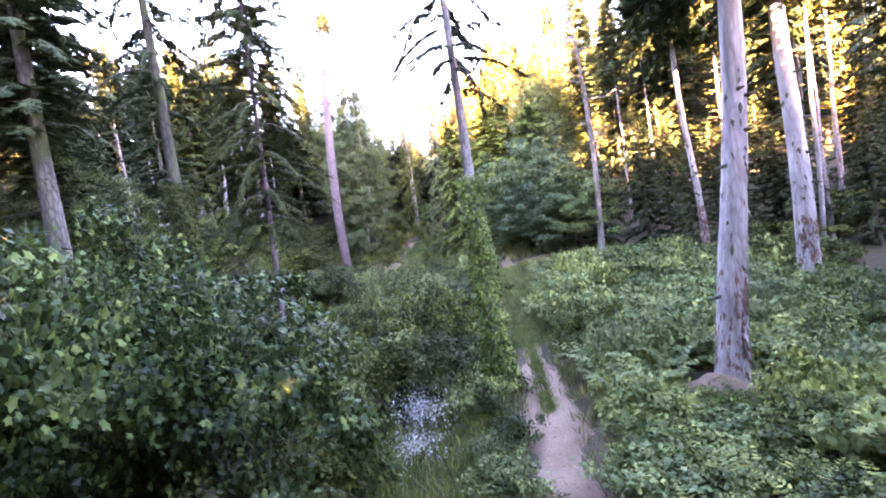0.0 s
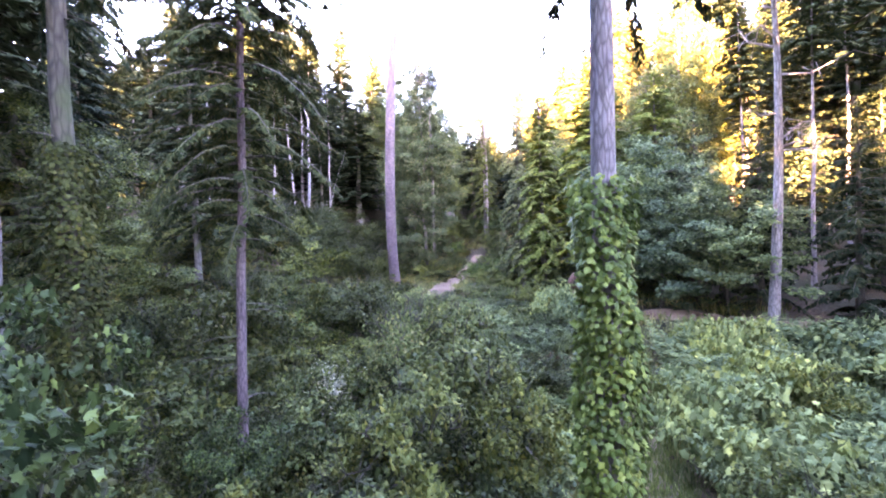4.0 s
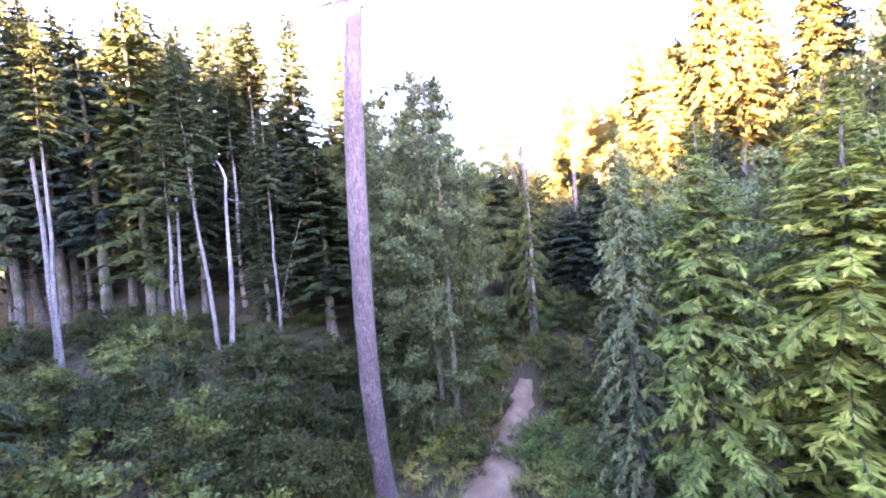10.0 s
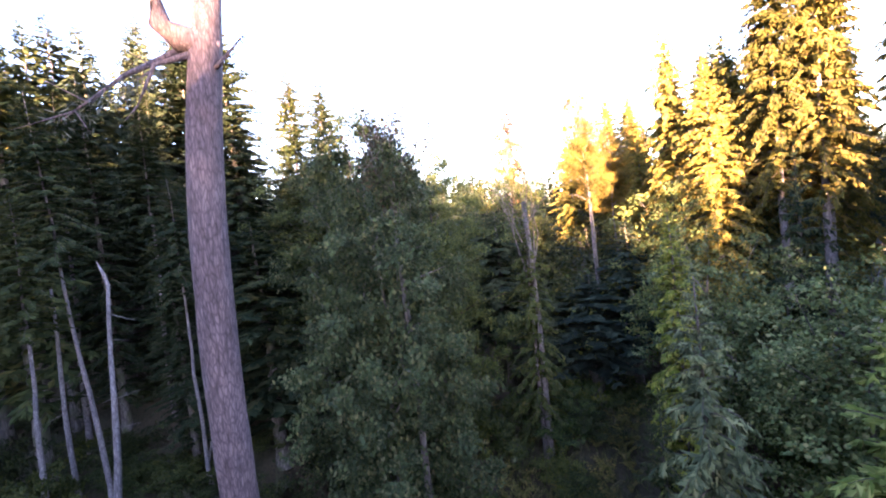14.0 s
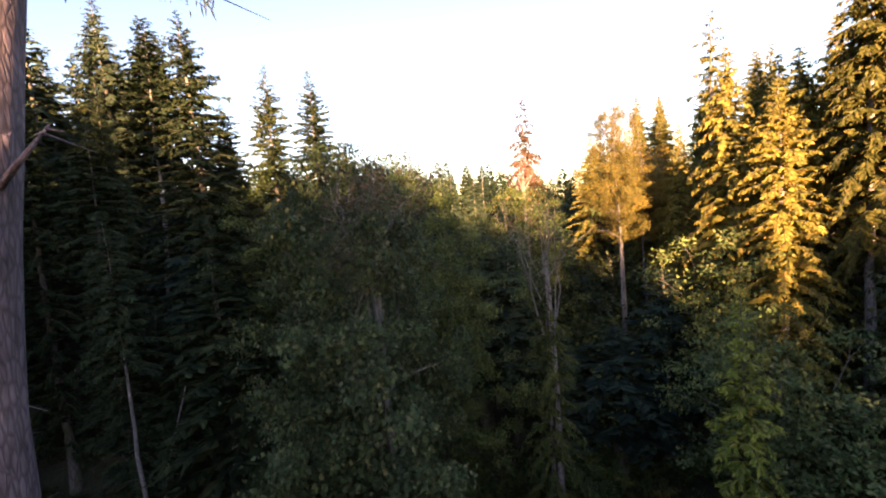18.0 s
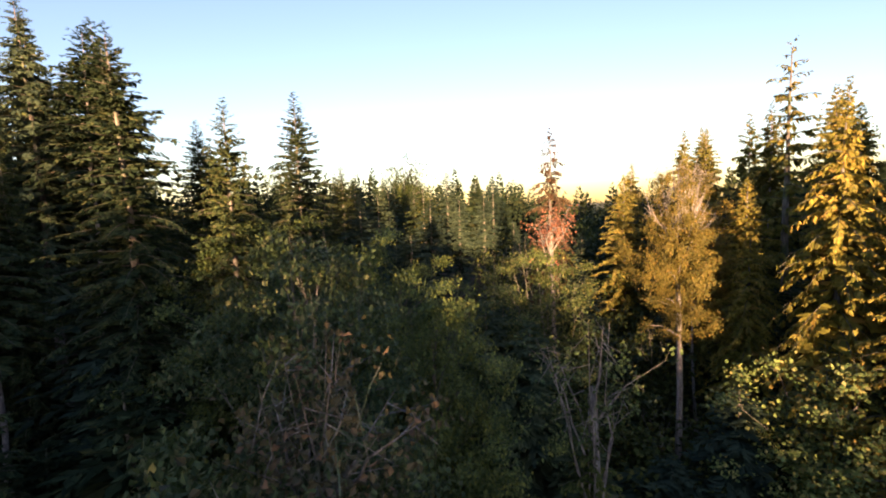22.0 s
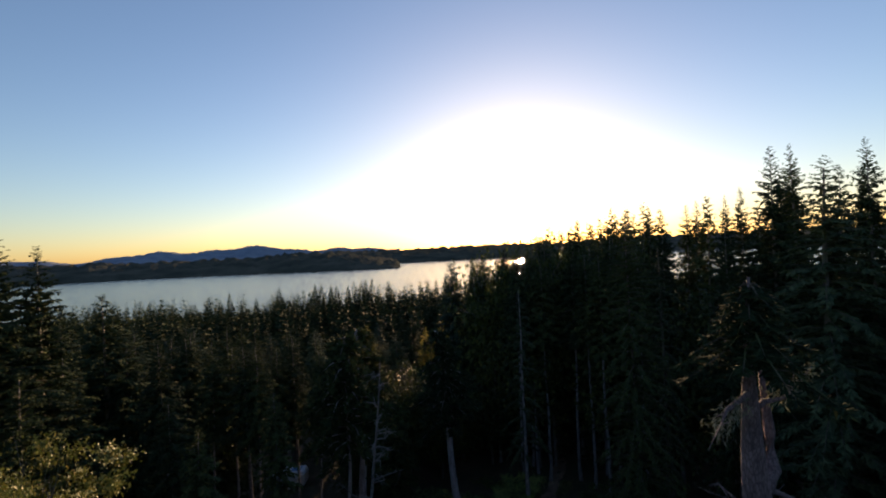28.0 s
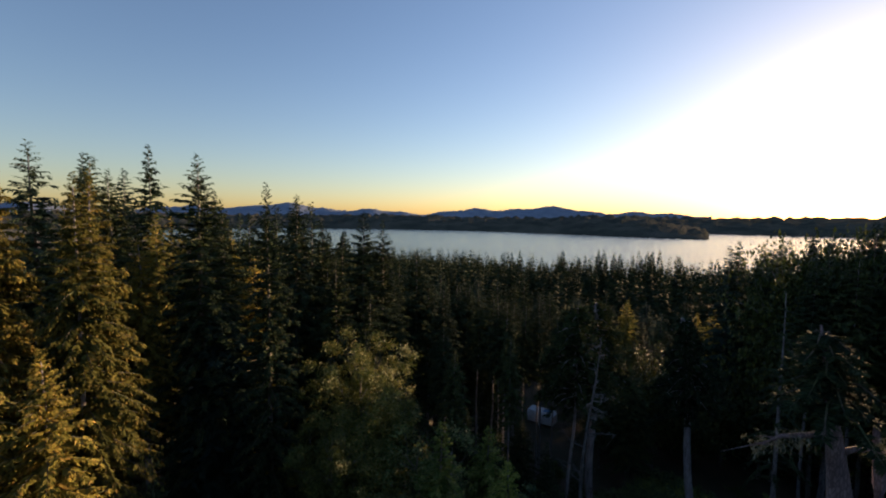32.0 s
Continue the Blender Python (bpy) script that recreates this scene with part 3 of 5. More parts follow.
# ---- kinds of tree ----
G_FIR, G_WOOD = "forest conifers", "broadleaf trees"
fir_a = conifer(11, 20, 3.6, 3.5, NEEDLE, BARK_GREY, "fir_tree", "dark green fir with drooping boughs and grey trunk", 15, 0.30, 0.24, 0.06, sprigs=4, weep=0.3, tilt=0.1, group=G_FIR)
fir_b = conifer(12, 20, 2.9, 2.0, NEEDLE, BARK_GREY, "fir_tree", "slender dark green fir with a pointed top", 15, 0.30, 0.2, 0.08, sprigs=4, weep=0.28, tilt=0.1, group=G_FIR)
fir_c = conifer(13, 21, 2.6, 8.0, NEEDLE_BLUE, BARK_GREY, "fir_tree", "tall blue-green fir with a bare lower trunk", 14, 0.30, 0.36, 0.1, sprigs=3, weep=0.4, dead=24, group=G_FIR)
tall_fir = conifer(14, 22, 2.2, 13.0, NEEDLE, BARK_PALE, "fir_tree", "tall fir with a long pale bare trunk and high crown", 13, 0.32, 0.3, 0.1, sprigs=4, weep=0.4, dead=16, r=0.12, group=G_FIR)
sparse = conifer(15, 22, 1.3, 9.0, NEEDLE_SUNLIT, BARK_GREY, "old_fir_tree", "tall thin fir with sparse ragged branches", 4.5, 0.4, 0.3, 0.1, gaps=0.3, dead=30, group=G_FIR)
hemlock_dark = conifer(28, 12, 2.2, 1.6, NEEDLE_OLIVE, BARK_PALE, "hemlock_tree", "olive green hemlock with a bare pale foot", 15, 0.30, 0.4, 0.15, dead=6, weep=0.5, group=G_FIR)
young = conifer(16, 9, 2.3, 0.3, NEEDLE, BARK_MOSSY, "young_fir_tree", "young dark fir with boughs down to the ground", 10, 0.3, 0.35, 0.2, dead=0, group=G_FIR)
hemlock = conifer(17, 12, 2.6, 0.8, NEEDLE_LIGHT, BARK_GREY, "hemlock_tree", "light green hemlock with layered drooping sprays", 15, 0.36, 0.36, 0.12, dead=4, weep=0.28, sprigs=4, group=G_FIR)
spruce = conifer(18, 14, 2.3, 1.2, NEEDLE_GREY, BARK_GREY, "spruce_tree", "grey-green spruce with hanging sprays", 15, 0.30, 0.5, 0.12, dead=26, weep=0.6, gaps=0.15, group=G_FIR)
weeper = conifer(19, 19, 2.3, 3.0, NEEDLE_SUNLIT, BARK_GREY, "cedar_tree", "cedar with weeping boughs, evening sun painted into its golden needles", 14, 0.34, 0.8, 0.05, dead=4, weep=1.2, sprigs=4, flat=0.1, tilt=1.1, core=0.9, group=G_FIR)
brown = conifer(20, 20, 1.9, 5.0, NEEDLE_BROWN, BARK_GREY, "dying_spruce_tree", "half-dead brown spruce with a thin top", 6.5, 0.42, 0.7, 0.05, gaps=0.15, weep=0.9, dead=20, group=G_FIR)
gold_lit_fir = conifer(21, 20, 2.6, 6.0, NEEDLE_SUNLIT, BARK_PALE, "fir_tree", "fir with drooping boughs, evening sun painted into its golden needles", 16, 0.30, 0.36, 0.1, sprigs=4, flat=0.3, tilt=0.9, weep=0.6, core=0.6, group=G_FIR)
mid_a = conifer(22, 18, 2.3, 3.0, NEEDLE, BARK_GREY, "forest_fir_tree", "dark fir standing in the forest", 9, 0.55, 0.25, 0.1, sprigs=2, wooden=False, core=0.9, weep=0.35, dead=4, group=G_FIR)
mid_b = conifer(23, 18, 2.0, 5.0, NEEDLE_BLUE, BARK_GREY, "forest_fir_tree", "dark slim fir standing in the forest", 9, 0.55, 0.3, 0.1, sprigs=2, wooden=False, core=0.9, weep=0.35, dead=6, group=G_FIR)
# mid_c has the needles with sunlight in their base colour
mid_c = conifer(24, 18, 2.6, 2.0, NEEDLE_SUNLIT, BARK_GREY, "forest_fir_tree", "forest fir with golden sunlight painted into its needles", 9, 0.55, 0.3, 0.12, sprigs=2, tilt=0.7, flat=0.5, wooden=False, core=0.9, weep=0.5, dead=2, group=G_FIR)

amber_lit_fir = conifer(27, 20, 2.9, 9.0, NEEDLE_SUN_AMBER, BARK_PALE, "fir_tree", "tall fir with long drooping boughs, amber sunlight painted into its needles", 16, 0.30, 0.34, 0.1, sprigs=4, weep=0.55, flat=0.4, tilt=0.8, core=0.6, group=G_FIR)

maple = broadleaf(31, 16, 4.6, 2.0, LEAF_MAPLE, BARK_MOSSY, "maple_tree", "large rounded dark green maple", 0.14, 230, 190, 0.31, group=G_WOOD, twigs=16, core=3.0, tuft=0.55)
alder = broadleaf(32, 16, 3.3, 0.6, LEAF_ALDER, BARK_GREY, "alder_tree", "dense dark green alder with a few bare twigs at its top", 0.145, 260, 230, 0.25, group=G_WOOD, twigs=14, lobes=0.12, tuft=0.6, core=3.2)
alder_b = broadleaf(33, 14, 3.0, 4.0, LEAF_OLIVE, BARK_GREY, "alder_tree", "tall green alder with a grey trunk", 0.15, 170, 72, 0.30, group=G_WOOD, twigs=4, lobes=0.3)
alder_dark = broadleaf(37, 14, 3.0, 3.0, LEAF_ALDER, BARK_GREY, "alder_tree", "dark green alder in the shaded wood", 0.125, 190, 190, 0.26, group=G_WOOD, twigs=12, lobes=0.28, core=3.0, tuft=0.55)
gold_alder = broadleaf(38, 15, 3.0, 4.0, LEAF_SUN_YELLOW, BARK_GREY, "alder_tree", "broad alder with evening sun painted into its yellow-green leaves", 0.12, 200, 190, 0.25, group=G_WOOD, twigs=16, lobes=0.25, core=3.0, tuft=0.55)
gold_tree = broadleaf(34, 19, 2.3, 12.6, LEAF_SUN_GOLD, BARK_PALE, "alder_tree", "alder with a long pale trunk, sunlight painted into its yellow leaves", 0.09, 200, 190, 0.24, r=0.16, group=G_WOOD, twigs=26, lobes=0.45, core=2.0)
small_maple = broadleaf(35, 8.5, 3.1, 0.6, LEAF_VINE, BARK_MOSSY, "maple_tree", "dense bushy young maple with pale leaf edges", 0.14, 130, 150, 0.25, group=G_WOOD, broad=True, core=3.0)
mid_wood = broadleaf(36, 13, 3.4, 3.0, LEAF_DARK, BARK_GREY, "forest_maple_tree", "dark round maple in the forest", 0.30, 150, 26, 0.6, group=G_WOOD, twigs=10)

# ---- shrubs ----
G_BUSH = "undergrowth shrubs"
bush_bright = broadleaf(41, 3.6, 2.2, 0.2, LEAF_BIG, BARK_MOSSY, "maple_bush", "big-leaved bright green maple bush", 0.105, 70, 150, 0.21, 4, "shrub", 0.05, G_BUSH, tuft=0.35, core=4.0, broad=True, lobes=0.32)
bush_dark = broadleaf(42, 2.4, 1.7, 0.1, LEAF_DARK, BARK_MOSSY, "salal_bush", "dense dark green evergreen shrub", 0.105, 46, 120, 0.16, 4, "shrub", 0.03, G_BUSH, 10, tuft=0.6, core=4.0, lobes=0.32)
bush_mid = broadleaf(43, 2.0, 1.4, 0.05, LEAF_MAPLE, BARK_MOSSY, "hazel_bush", "mid green leafy shrub", 0.12, 36, 100, 0.15, 4, "shrub", 0.03, G_BUSH, 8, tuft=0.6, core=4.0, lobes=0.34)
bush_light = broadleaf(44, 1.6, 1.3, 0.05, LEAF_BRIGHT, BARK_MOSSY, "salmonberry_bush", "light green thicket shrub", 0.10, 36, 75, 0.15, 5, "shrub", 0.02, G_BUSH, 10, core=3.0, lobes=0.34)
bush_blue = broadleaf(45, 1.4, 1.3, 0.05, LEAF_SALAL, BARK_MOSSY, "elder_bush", "bluish green leafy shrub", 0.11, 36, 75, 0.15, 5, "shrub", 0.02, G_BUSH, core=3.0, lobes=0.34)
bush_olive = broadleaf(46, 2.2, 1.6, 0.1, LEAF_OLIVE, BARK_MOSSY, "broom_bush", "olive twiggy broom shrub", 0.08, 110, 28, 0.24, 6, "shrub", 0.02, G_BUSH, 40)
thimble = broadleaf(48, 1.0, 1.2, 0.05, LEAF_FERN, BARK_MOSSY, "thimbleberry_bush", "low pale green broad-leaved shrub among the bracken", 0.13, 44, 66, 0.15, 5, "shrub", 0.02, G_BUSH, tuft=0.5, core=2.0, broad=True, lobes=0.34)
blossom = broadleaf(47, 1.3, 0.8, 0.3, PETAL, BARK_MOSSY, "blossom_bush", "shrub covered with pale white blossom", 0.05, 46, 12, 0.14, 4, "shrub", 0.02, G_BUSH)

# ---- trees one by one ----
# the tall bare trunk by the trail, leaning a little, with a burl and dead boughs
def bare_pine():
    rng = np.random.default_rng(51)
    root = thing("pine_tree", "very tall purple-brown pine trunk with burl and small crown", "tree")
    root.location = (-8.66, 33.0, ground_z(-8.66, 33.0) - 0.1)
    H = 22.6
    s = np.linspace(0, 0.9, 30)
    pts = np.column_stack([0.52 * s + 3.37 * s ** 2 - 2.44 * s ** 3, -6.22 * s + 4.59 * s ** 2 + 9.0 * np.maximum(s - 0.55, 0) ** 2, s * H])
    rad = 0.325 * (1 - 0.3 * s - 0.35 * s ** 5) * (1 + 0.45 * np.exp(-s * H / 0.55)) * np.clip((0.92 - s) / 0.2, 0.12, 1)
    p = Pile()
    p.add(*tube(pts, rad, 28, 4, 0.10))
    part("trunk", p.mesh("trunk", BARK_PINE, True), root)
    burl_at = along(pts, 16.4)
    b = Pile()
    v, f = tube([burl_at + [0.1, 0.1, -0.2], burl_at + [-0.22, -0.26, -0.08], burl_at + [-0.38, -0.46, 0.1], burl_at + [-0.36, -0.48, 0.8], burl_at + [-0.26, -0.4, 2.0]], [0.2, 0.19, 0.15, 0.10, 0.04], 9, 3, 0.35)
    b.add(v, f)
    part("burl", b.mesh("burl", BARK_PINE, True), root, "knotty burl with an upturned bough")
    for k, (h, a, L, up) in enumerate([(16.3, 215, 2.0, -0.5), (16.2, 240, 0.9, -0.8), (15.9, 20, 0.7, 0.05), (17.8, 210, 1.3, 0.4), (18.2, 60, 1.6, -0.2), (18.8, 300, 0.9, 0.3)]):
        c = along(pts, h)
        d = np.array([math.cos(radians(a)), math.sin(radians(a)), up])
        q = Pile()
        mid = c + d * L * 0.5 + rng.normal(0, 0.1, 3)
        end = c + d * L + rng.normal(0, 0.15, 3)
        q.add(*tube([c, c + d * L * 0.22 + [0, 0, 0.06], mid, end], [0.075, 0.055, 0.035, 0.008], 6, k, 0.2))
        for j in range(4):
            m = mid + (end - mid) * rng.random()
            q.add(*tube([m, m + d * 0.3 * L * rng.random() + rng.normal(0, 0.22, 3)], [0.014, 0.003], 4))
        bough = part("dead_bough", q.mesh("dead_bough", BARK_PINE, True), root)
        if L > 1.2:
            t = Pile()
            m = 220
            at = c + (end - c) * rng.uniform(0.3, 1.05, (m, 1)) + rng.normal(0, 0.09, (m, 3))
            t.leaves(kites(at, rng.normal(0, 0.6, (m, 3)) - [0, 0, 0.8], rng.normal(0, 1, (m, 3)), rng.uniform(0.06, 0.2, m), 0.02))
            tagged(part("lichen", t.mesh("lichen", LICHEN), bough, "pale grey hanging lichen"), kind="stuff")
    # a small ragged living crown at the very top
    g, c, w = np.random.default_rng(52), Pile(), Pile()
    for k in range(44):
        f = k / 44
        h = 18.7 + 1.6 * f
        a, L = k * 2.399, (1.15 * (1 - f) ** 0.7 + 0.15) * g.uniform(0.4, 1.1)
        o, out = along(pts, min(h, 20.2)), np.array([math.cos(a), math.sin(a), 0.0])
        n = int(L * 120) + 8
        u = g.uniform(0.15, 1, (n, 1))
        w.add(*tube([o, o + out * L * 0.5 + [0, 0, 0.04], o + out * L - [0, 0, 0.3 * L]], [0.026, 0.016, 0.005], 4))
        across = np.cross(out, [0, 0, 1]) * np.where(np.arange(n) % 2, 1, -1)[:, None]
        c.leaves(kites(o + out * L * u - np.array([0, 0, 0.3]) * L * u * u, out * 0.6 + across + g.normal(0, 0.35, (n, 3)) - [0, 0, 0.4], np.array([0, 0, 1]) + g.normal(0, 0.4, (n, 3)), g.uniform(0.12, 0.26, n), 0.055))
    tagged(part("branchwork", w.mesh("branchwork", BARK_MOSSY), root), kind="stuff")
    tagged(part("crown", c.mesh("crown", NEEDLE), root), kind="stuff")


bare_pine()


# the two great pale trunks beside the trail, and their neighbour
def great_trunk(x, y, H, r, lean, seed, label, bark):
    rng = np.random.default_rng(seed)
    root = thing("fir_tree", label, "tree", G_FIR)
    root.location = (x, y, ground_z(x, y) - 0.15)
    s = np.linspace(0, 1, 26)
    pts = np.column_stack([lean[0] * H * s + 0.12 * np.sin(s * 9 + seed), lean[1] * H * s + 0.1 * np.sin(s * 7), s * H])
    rad = r * (1 - 0.6 * s) * (1 + 0.5 * np.exp(-s * H / 0.5))
    p = Pile()
    p.add(*tube(pts, rad, 24, seed, 0.13))
    part("trunk", p.mesh("trunk", bark, True), root)
    for k in range(7):
        h, a = rng.uniform(2.2, 9.0), rng.uniform(3.2, 6.2)
        c = along(pts, h)
        rr = np.interp(h, pts[:, 2], rad)
        d = np.array([math.cos(a), math.sin(a), -0.1])
        q = Pile()
        q.add(*tube([c + d * rr * 0.8, c + d * (rr + 0.05), c + d * (rr + rng.uniform(0.08, 0.3))], [0.06, 0.045, 0.025], 7, k, 0.3))
        part("knot", q.mesh("knot", BARK_MOSSY, True), root, "dark knot stub")
    for k in range(3):
        q = Pile()
        a = rng.uniform(3, 6.2)
        q.add(*tube([[math.cos(a) * r, math.sin(a) * r, 0.35], [math.cos(a) * r * 1.7, math.sin(a) * r * 1.7, 0.14], [math.cos(a) * r * 2.4, math.sin(a) * r * 2.4, 0.02]], [r * 0.35, r * 0.25, r * 0.08], 7, k, 0.2))
        part("root", q.mesh("root", bark, True), root)
    g = np.random.default_rng(seed + 1)
    for n, reach, material, words in ((620, 3.0, REDWOOD, "reddish peeling bark flakes"), (260, 4.6, BARK_OLD, "pale bark flakes"), (90, 7.5, BARK_MOSSY, "dark bark scars")):
        h, a = g.random(n) ** 1.6 * reach + 0.1, g.uniform(2.6, 6.8, n)
        o = np.column_stack([np.cos(a), np.sin(a), np.zeros(n)])
        q = Pile()
        q.leaves(kites(o * (np.interp(h, pts[:, 2], rad) * 1.0)[:, None] + np.column_stack([np.interp(h, pts[:, 2], pts[:, 0]), np.interp(h, pts[:, 2], pts[:, 1]), h]),
                       np.array([0, 0, -1.0]) + g.normal(0, 0.12, (n, 3)) + o * 0.08, o, g.uniform(0.10, 0.34, n), g.uniform(0.04, 0.13, n), 0.1))
        tagged(part("flaky_bark", q.mesh("flaky_bark", material), root, words), kind="stuff")
    c, w = Pile(), Pile()
    for k in range(110):
        h = (0.58 + 0.42 * k / 110) * H
        a, L = rng.uniform(0, 6.28), rng.uniform(1.4, 3.0) * min(1, (1.1 - h / H) * 3.0)
        o = along(pts, min(h, H - 0.05))
        out = np.array([math.cos(a), math.sin(a), 0])
        n = int(L * 40) + 4
        u = rng.random((n, 1))
        w.add(*tube([o, o + out * L * 0.5, o + out * L + [0, 0, -0.3 * L]], [0.05, 0.03, 0.008], 4))
        c.leaves(kites(o + out * L * u + np.array([0, 0, -0.3]) * L * u * u, out + rng.normal(0, 0.7, (n, 3)), np.array([0, 0, 1]) + rng.normal(0, 0.4, (n, 3)), 0.5, 0.16))
    tagged(part("branchwork", w.mesh("branchwork", bark), root), kind="stuff")
    tagged(part("crown", c.mesh("crown", NEEDLE), root), kind="stuff")


great_trunk(6.85, 9.6, 17, 0.32, (0.088, 0.0), 61, "great pale grey fir trunk with reddish peeling foot", BARK_OLD)
great_trunk(12.5, 14.5, 17.5, 0.33, (-0.01, 0.0), 62, "great pale fir trunk standing in bracken", BARK_OLD)
great_trunk(11.2, 18.4, 17, 0.14, (-0.03, 0.0), 63, "slimmer pale fir trunk behind the great one", BARK_OLD)


# the ivy-covered fir beside the trail
def ivy_tree(x, y, H, ivy_to, r, seed, leafy, label):
    rng = np.random.default_rng(seed)
    root = conifer(seed, H, 2.4, ivy_to + 2.1, NEEDLE, BARK_PALE if leafy else BARK_MOSSY, "ivy_clad_fir_tree", label, 4.5 if leafy else 9, 0.2, 0.5, 0.1, r=r, dead=5, core=0, gaps=0.2, weep=0.6)
    root.location = (x, y, ground_z(x, y) - 0.1)
    n = int(ivy_to * 1500)
    h = rng.random(n) ** 1.15 * ivy_to
    a = rng.random(n) * 6.283
    rr = r * 1.1 + 0.05 + (0.08 + 0.22 * np.exp(-h / 1.5)) * rng.random(n) ** 0.7 + 0.06 * np.sin(h * 2.3 + a * 2)
    p = np.column_stack([np.cos(a) * rr, np.sin(a) * rr, h])
    out = np.column_stack([np.cos(a), np.sin(a), np.zeros(n)])
    way = np.array([0, 0, -1.0]) + rng.normal(0, 0.5, (n, 3)) + out * 0.4
    face = out + rng.normal(0, 0.35, (n, 3)) + [0, 0, 0.3]
    ln = rng.uniform(0.055, 0.115, n)
    q = Pile()
    q.leaves(kites(p, way, face, ln, ln * 0.9, 0.1))
    if leafy:
        b, w = Pile(), Pile()
        for k, (az, h0, L) in enumerate([(250, 9.2, 1.4), (300, 9.6, 1.5), (195, 9.7, 1.7), (345, 9.3, 1.9), (170, 10.2, 1.6)]):
            o, d = np.array([0, 0, h0]), np.array([math.cos(radians(az)), math.sin(radians(az)), 0])
            u = np.linspace(0, 1, 6)[:, None]
            line = o + d * L * u + np.array([0, 0, -0.5]) * L * u ** 2
            w.add(*tube(line, np.linspace(0.03, 0.005, 6), 5))
            m = 620
            v = rng.uniform(0.15, 1, (m, 1))
            side = np.cross(d, [0, 0, 1]) * np.where(np.arange(m) % 2, 1, -1)[:, None]
            b.leaves(kites(o + d * L * v + np.array([0, 0, -0.5]) * L * v ** 2, d * 0.7 + side * rng.uniform(0.3, 1, (m, 1)) - [0, 0, 0.5] + rng.normal(0, 0.2, (m, 3)), np.array([0, 0, 1]) + rng.normal(0, 0.4, (m, 3)), rng.uniform(0.09, 0.22, m), 0.035))
        part("low_bough", w.mesh("low_bough", BARK_MOSSY, True), root)
        tagged(part("needles", b.mesh("needles", NEEDLE), root), kind="stuff")
    tagged(part("ivy", q.mesh("ivy", LEAF_IVY if leafy else LEAF_DARK), root, "thick coat of green ivy leaves"), kind="stuff")
    return root


ivy_tree(1.3, 11.2, 20.5, 6.1, 0.19, 71, True, "fir trunk thickly clad in green ivy beside the trail")
ivy_tree(-7.5, 12.0, 24.0, 8.2, 0.22, 72, False, "dark fir with an ivy-clad trunk")


def pole(x, y, top, r, lean, seed, label, snag=True):
    """A dead, pale, branchless pole or snag."""
    rng = np.random.default_rng(seed)
    root = thing("dead_pole", label, "dead tree", "pale dead poles")
    z = ground_z(x, y) - 0.1
    root.location = (x, y, z)
    H = top - z
    s = np.linspace(0, 1, 12)
    pts = np.column_stack([lean[0] * s + 0.08 * np.sin(s * 6 + seed), lean[1] * s, s * H])
    p = Pile()
    p.add(*tube(pts, r * (1 - 0.6 * s), 9, seed, 0.12))
    part("trunk", p.mesh("trunk", BARK_PALE, True), root)
    if snag:
        c = pts[-1]
        q = Pile()
        q.add(*tube([c - [0, 0, 0.05], c + [-0.12, 0, 0.35], c + [-0.32, 0, 0.75]], [r * 0.5, r * 0.4, r * 0.12], 7, 2, 0.3))
        part("broken_tip", q.mesh("broken_tip", BARK_PALE, True), root)
    for k in range(7):
        c = along(pts, rng.uniform(0.3, 0.95) * H)
        a, L = rng.uniform(0, 6.28), rng.uniform(0.2, 0.8)
        q = Pile()
        q.add(*tube([c, c + np.array([math.cos(a), math.sin(a), rng.uniform(-0.4, 0.3)]) * L], [0.018, 0.004], 4))
        part("stub", q.mesh("stub", DEADWOOD), root)


pole(-15.7, 34.6, 13.4, 0.12, (-0.15, 1.1), 81, "pale dead snag with a crooked broken tip")
pole(-16.9, 39.6, 12.0, 0.06, (0.6, 0.2), 82, "thin pale leaning dead pole", False)
pole(-16.3, 38.6, 11.5, 0.05, (1.7, 0.4), 83, "thin pale leaning dead pole", False)
pole(-19.3, 36.2, 13.5, 0.10, (0.2, 0.0), 84, "thin pale dead pole", False)

# firs with long pale trunks on the hillside
for i, (x, y, top, rad) in enumerate([(-18.6, 34.9, 16.5, 1.7), (-22.9, 33.3, 21.5, 1.8), (-23.9, 33.8, 22, 2.0), (-17.5, 36.0, 20, 1.7), (-15.6, 38.1, 17, 1.5), (-19.4, 40.5, 20.6, 2.2), (-22.5, 39, 22, 2.2), (-28.5, 37, 26, 2.6), (-31, 41, 27, 2.6), (-26.5, 43, 27, 2.6), (-21, 44.5, 26, 2.6)]):
    put(tall_fir, x, y, top, rad, i * 1.3, (0.6 * math.sin(i), 1.5 + math.cos(i * 2)))
for i, (x, y, top, rad) in enumerate([(-16.3, 42.5, 24.4, 3.2), (-13.9, 43.9, 22.5, 2.1), (-15.8, 50.2, 24.4, 2.4), (-19.0, 59.9, 22.2, 2.6), (-19.6, 41.4, 22.4, 1.7), (-24.2, 53.1, 24.5, 2.6), (-21.6, 40.0, 22.6, 2.0), (-16.6, 38.6, 15.6, 1.5), (-28, 58, 24, 3), (-35, 55, 25, 3), (-31.2, 47.7, 27, 3.2), (-23.7, 69.8, 21.5, 3.0), (-33, 64, 24, 3)]):
    put((fir_a, fir_b, fir_b, fir_b)[i % 4], x, y, top, rad, i * 2.1)

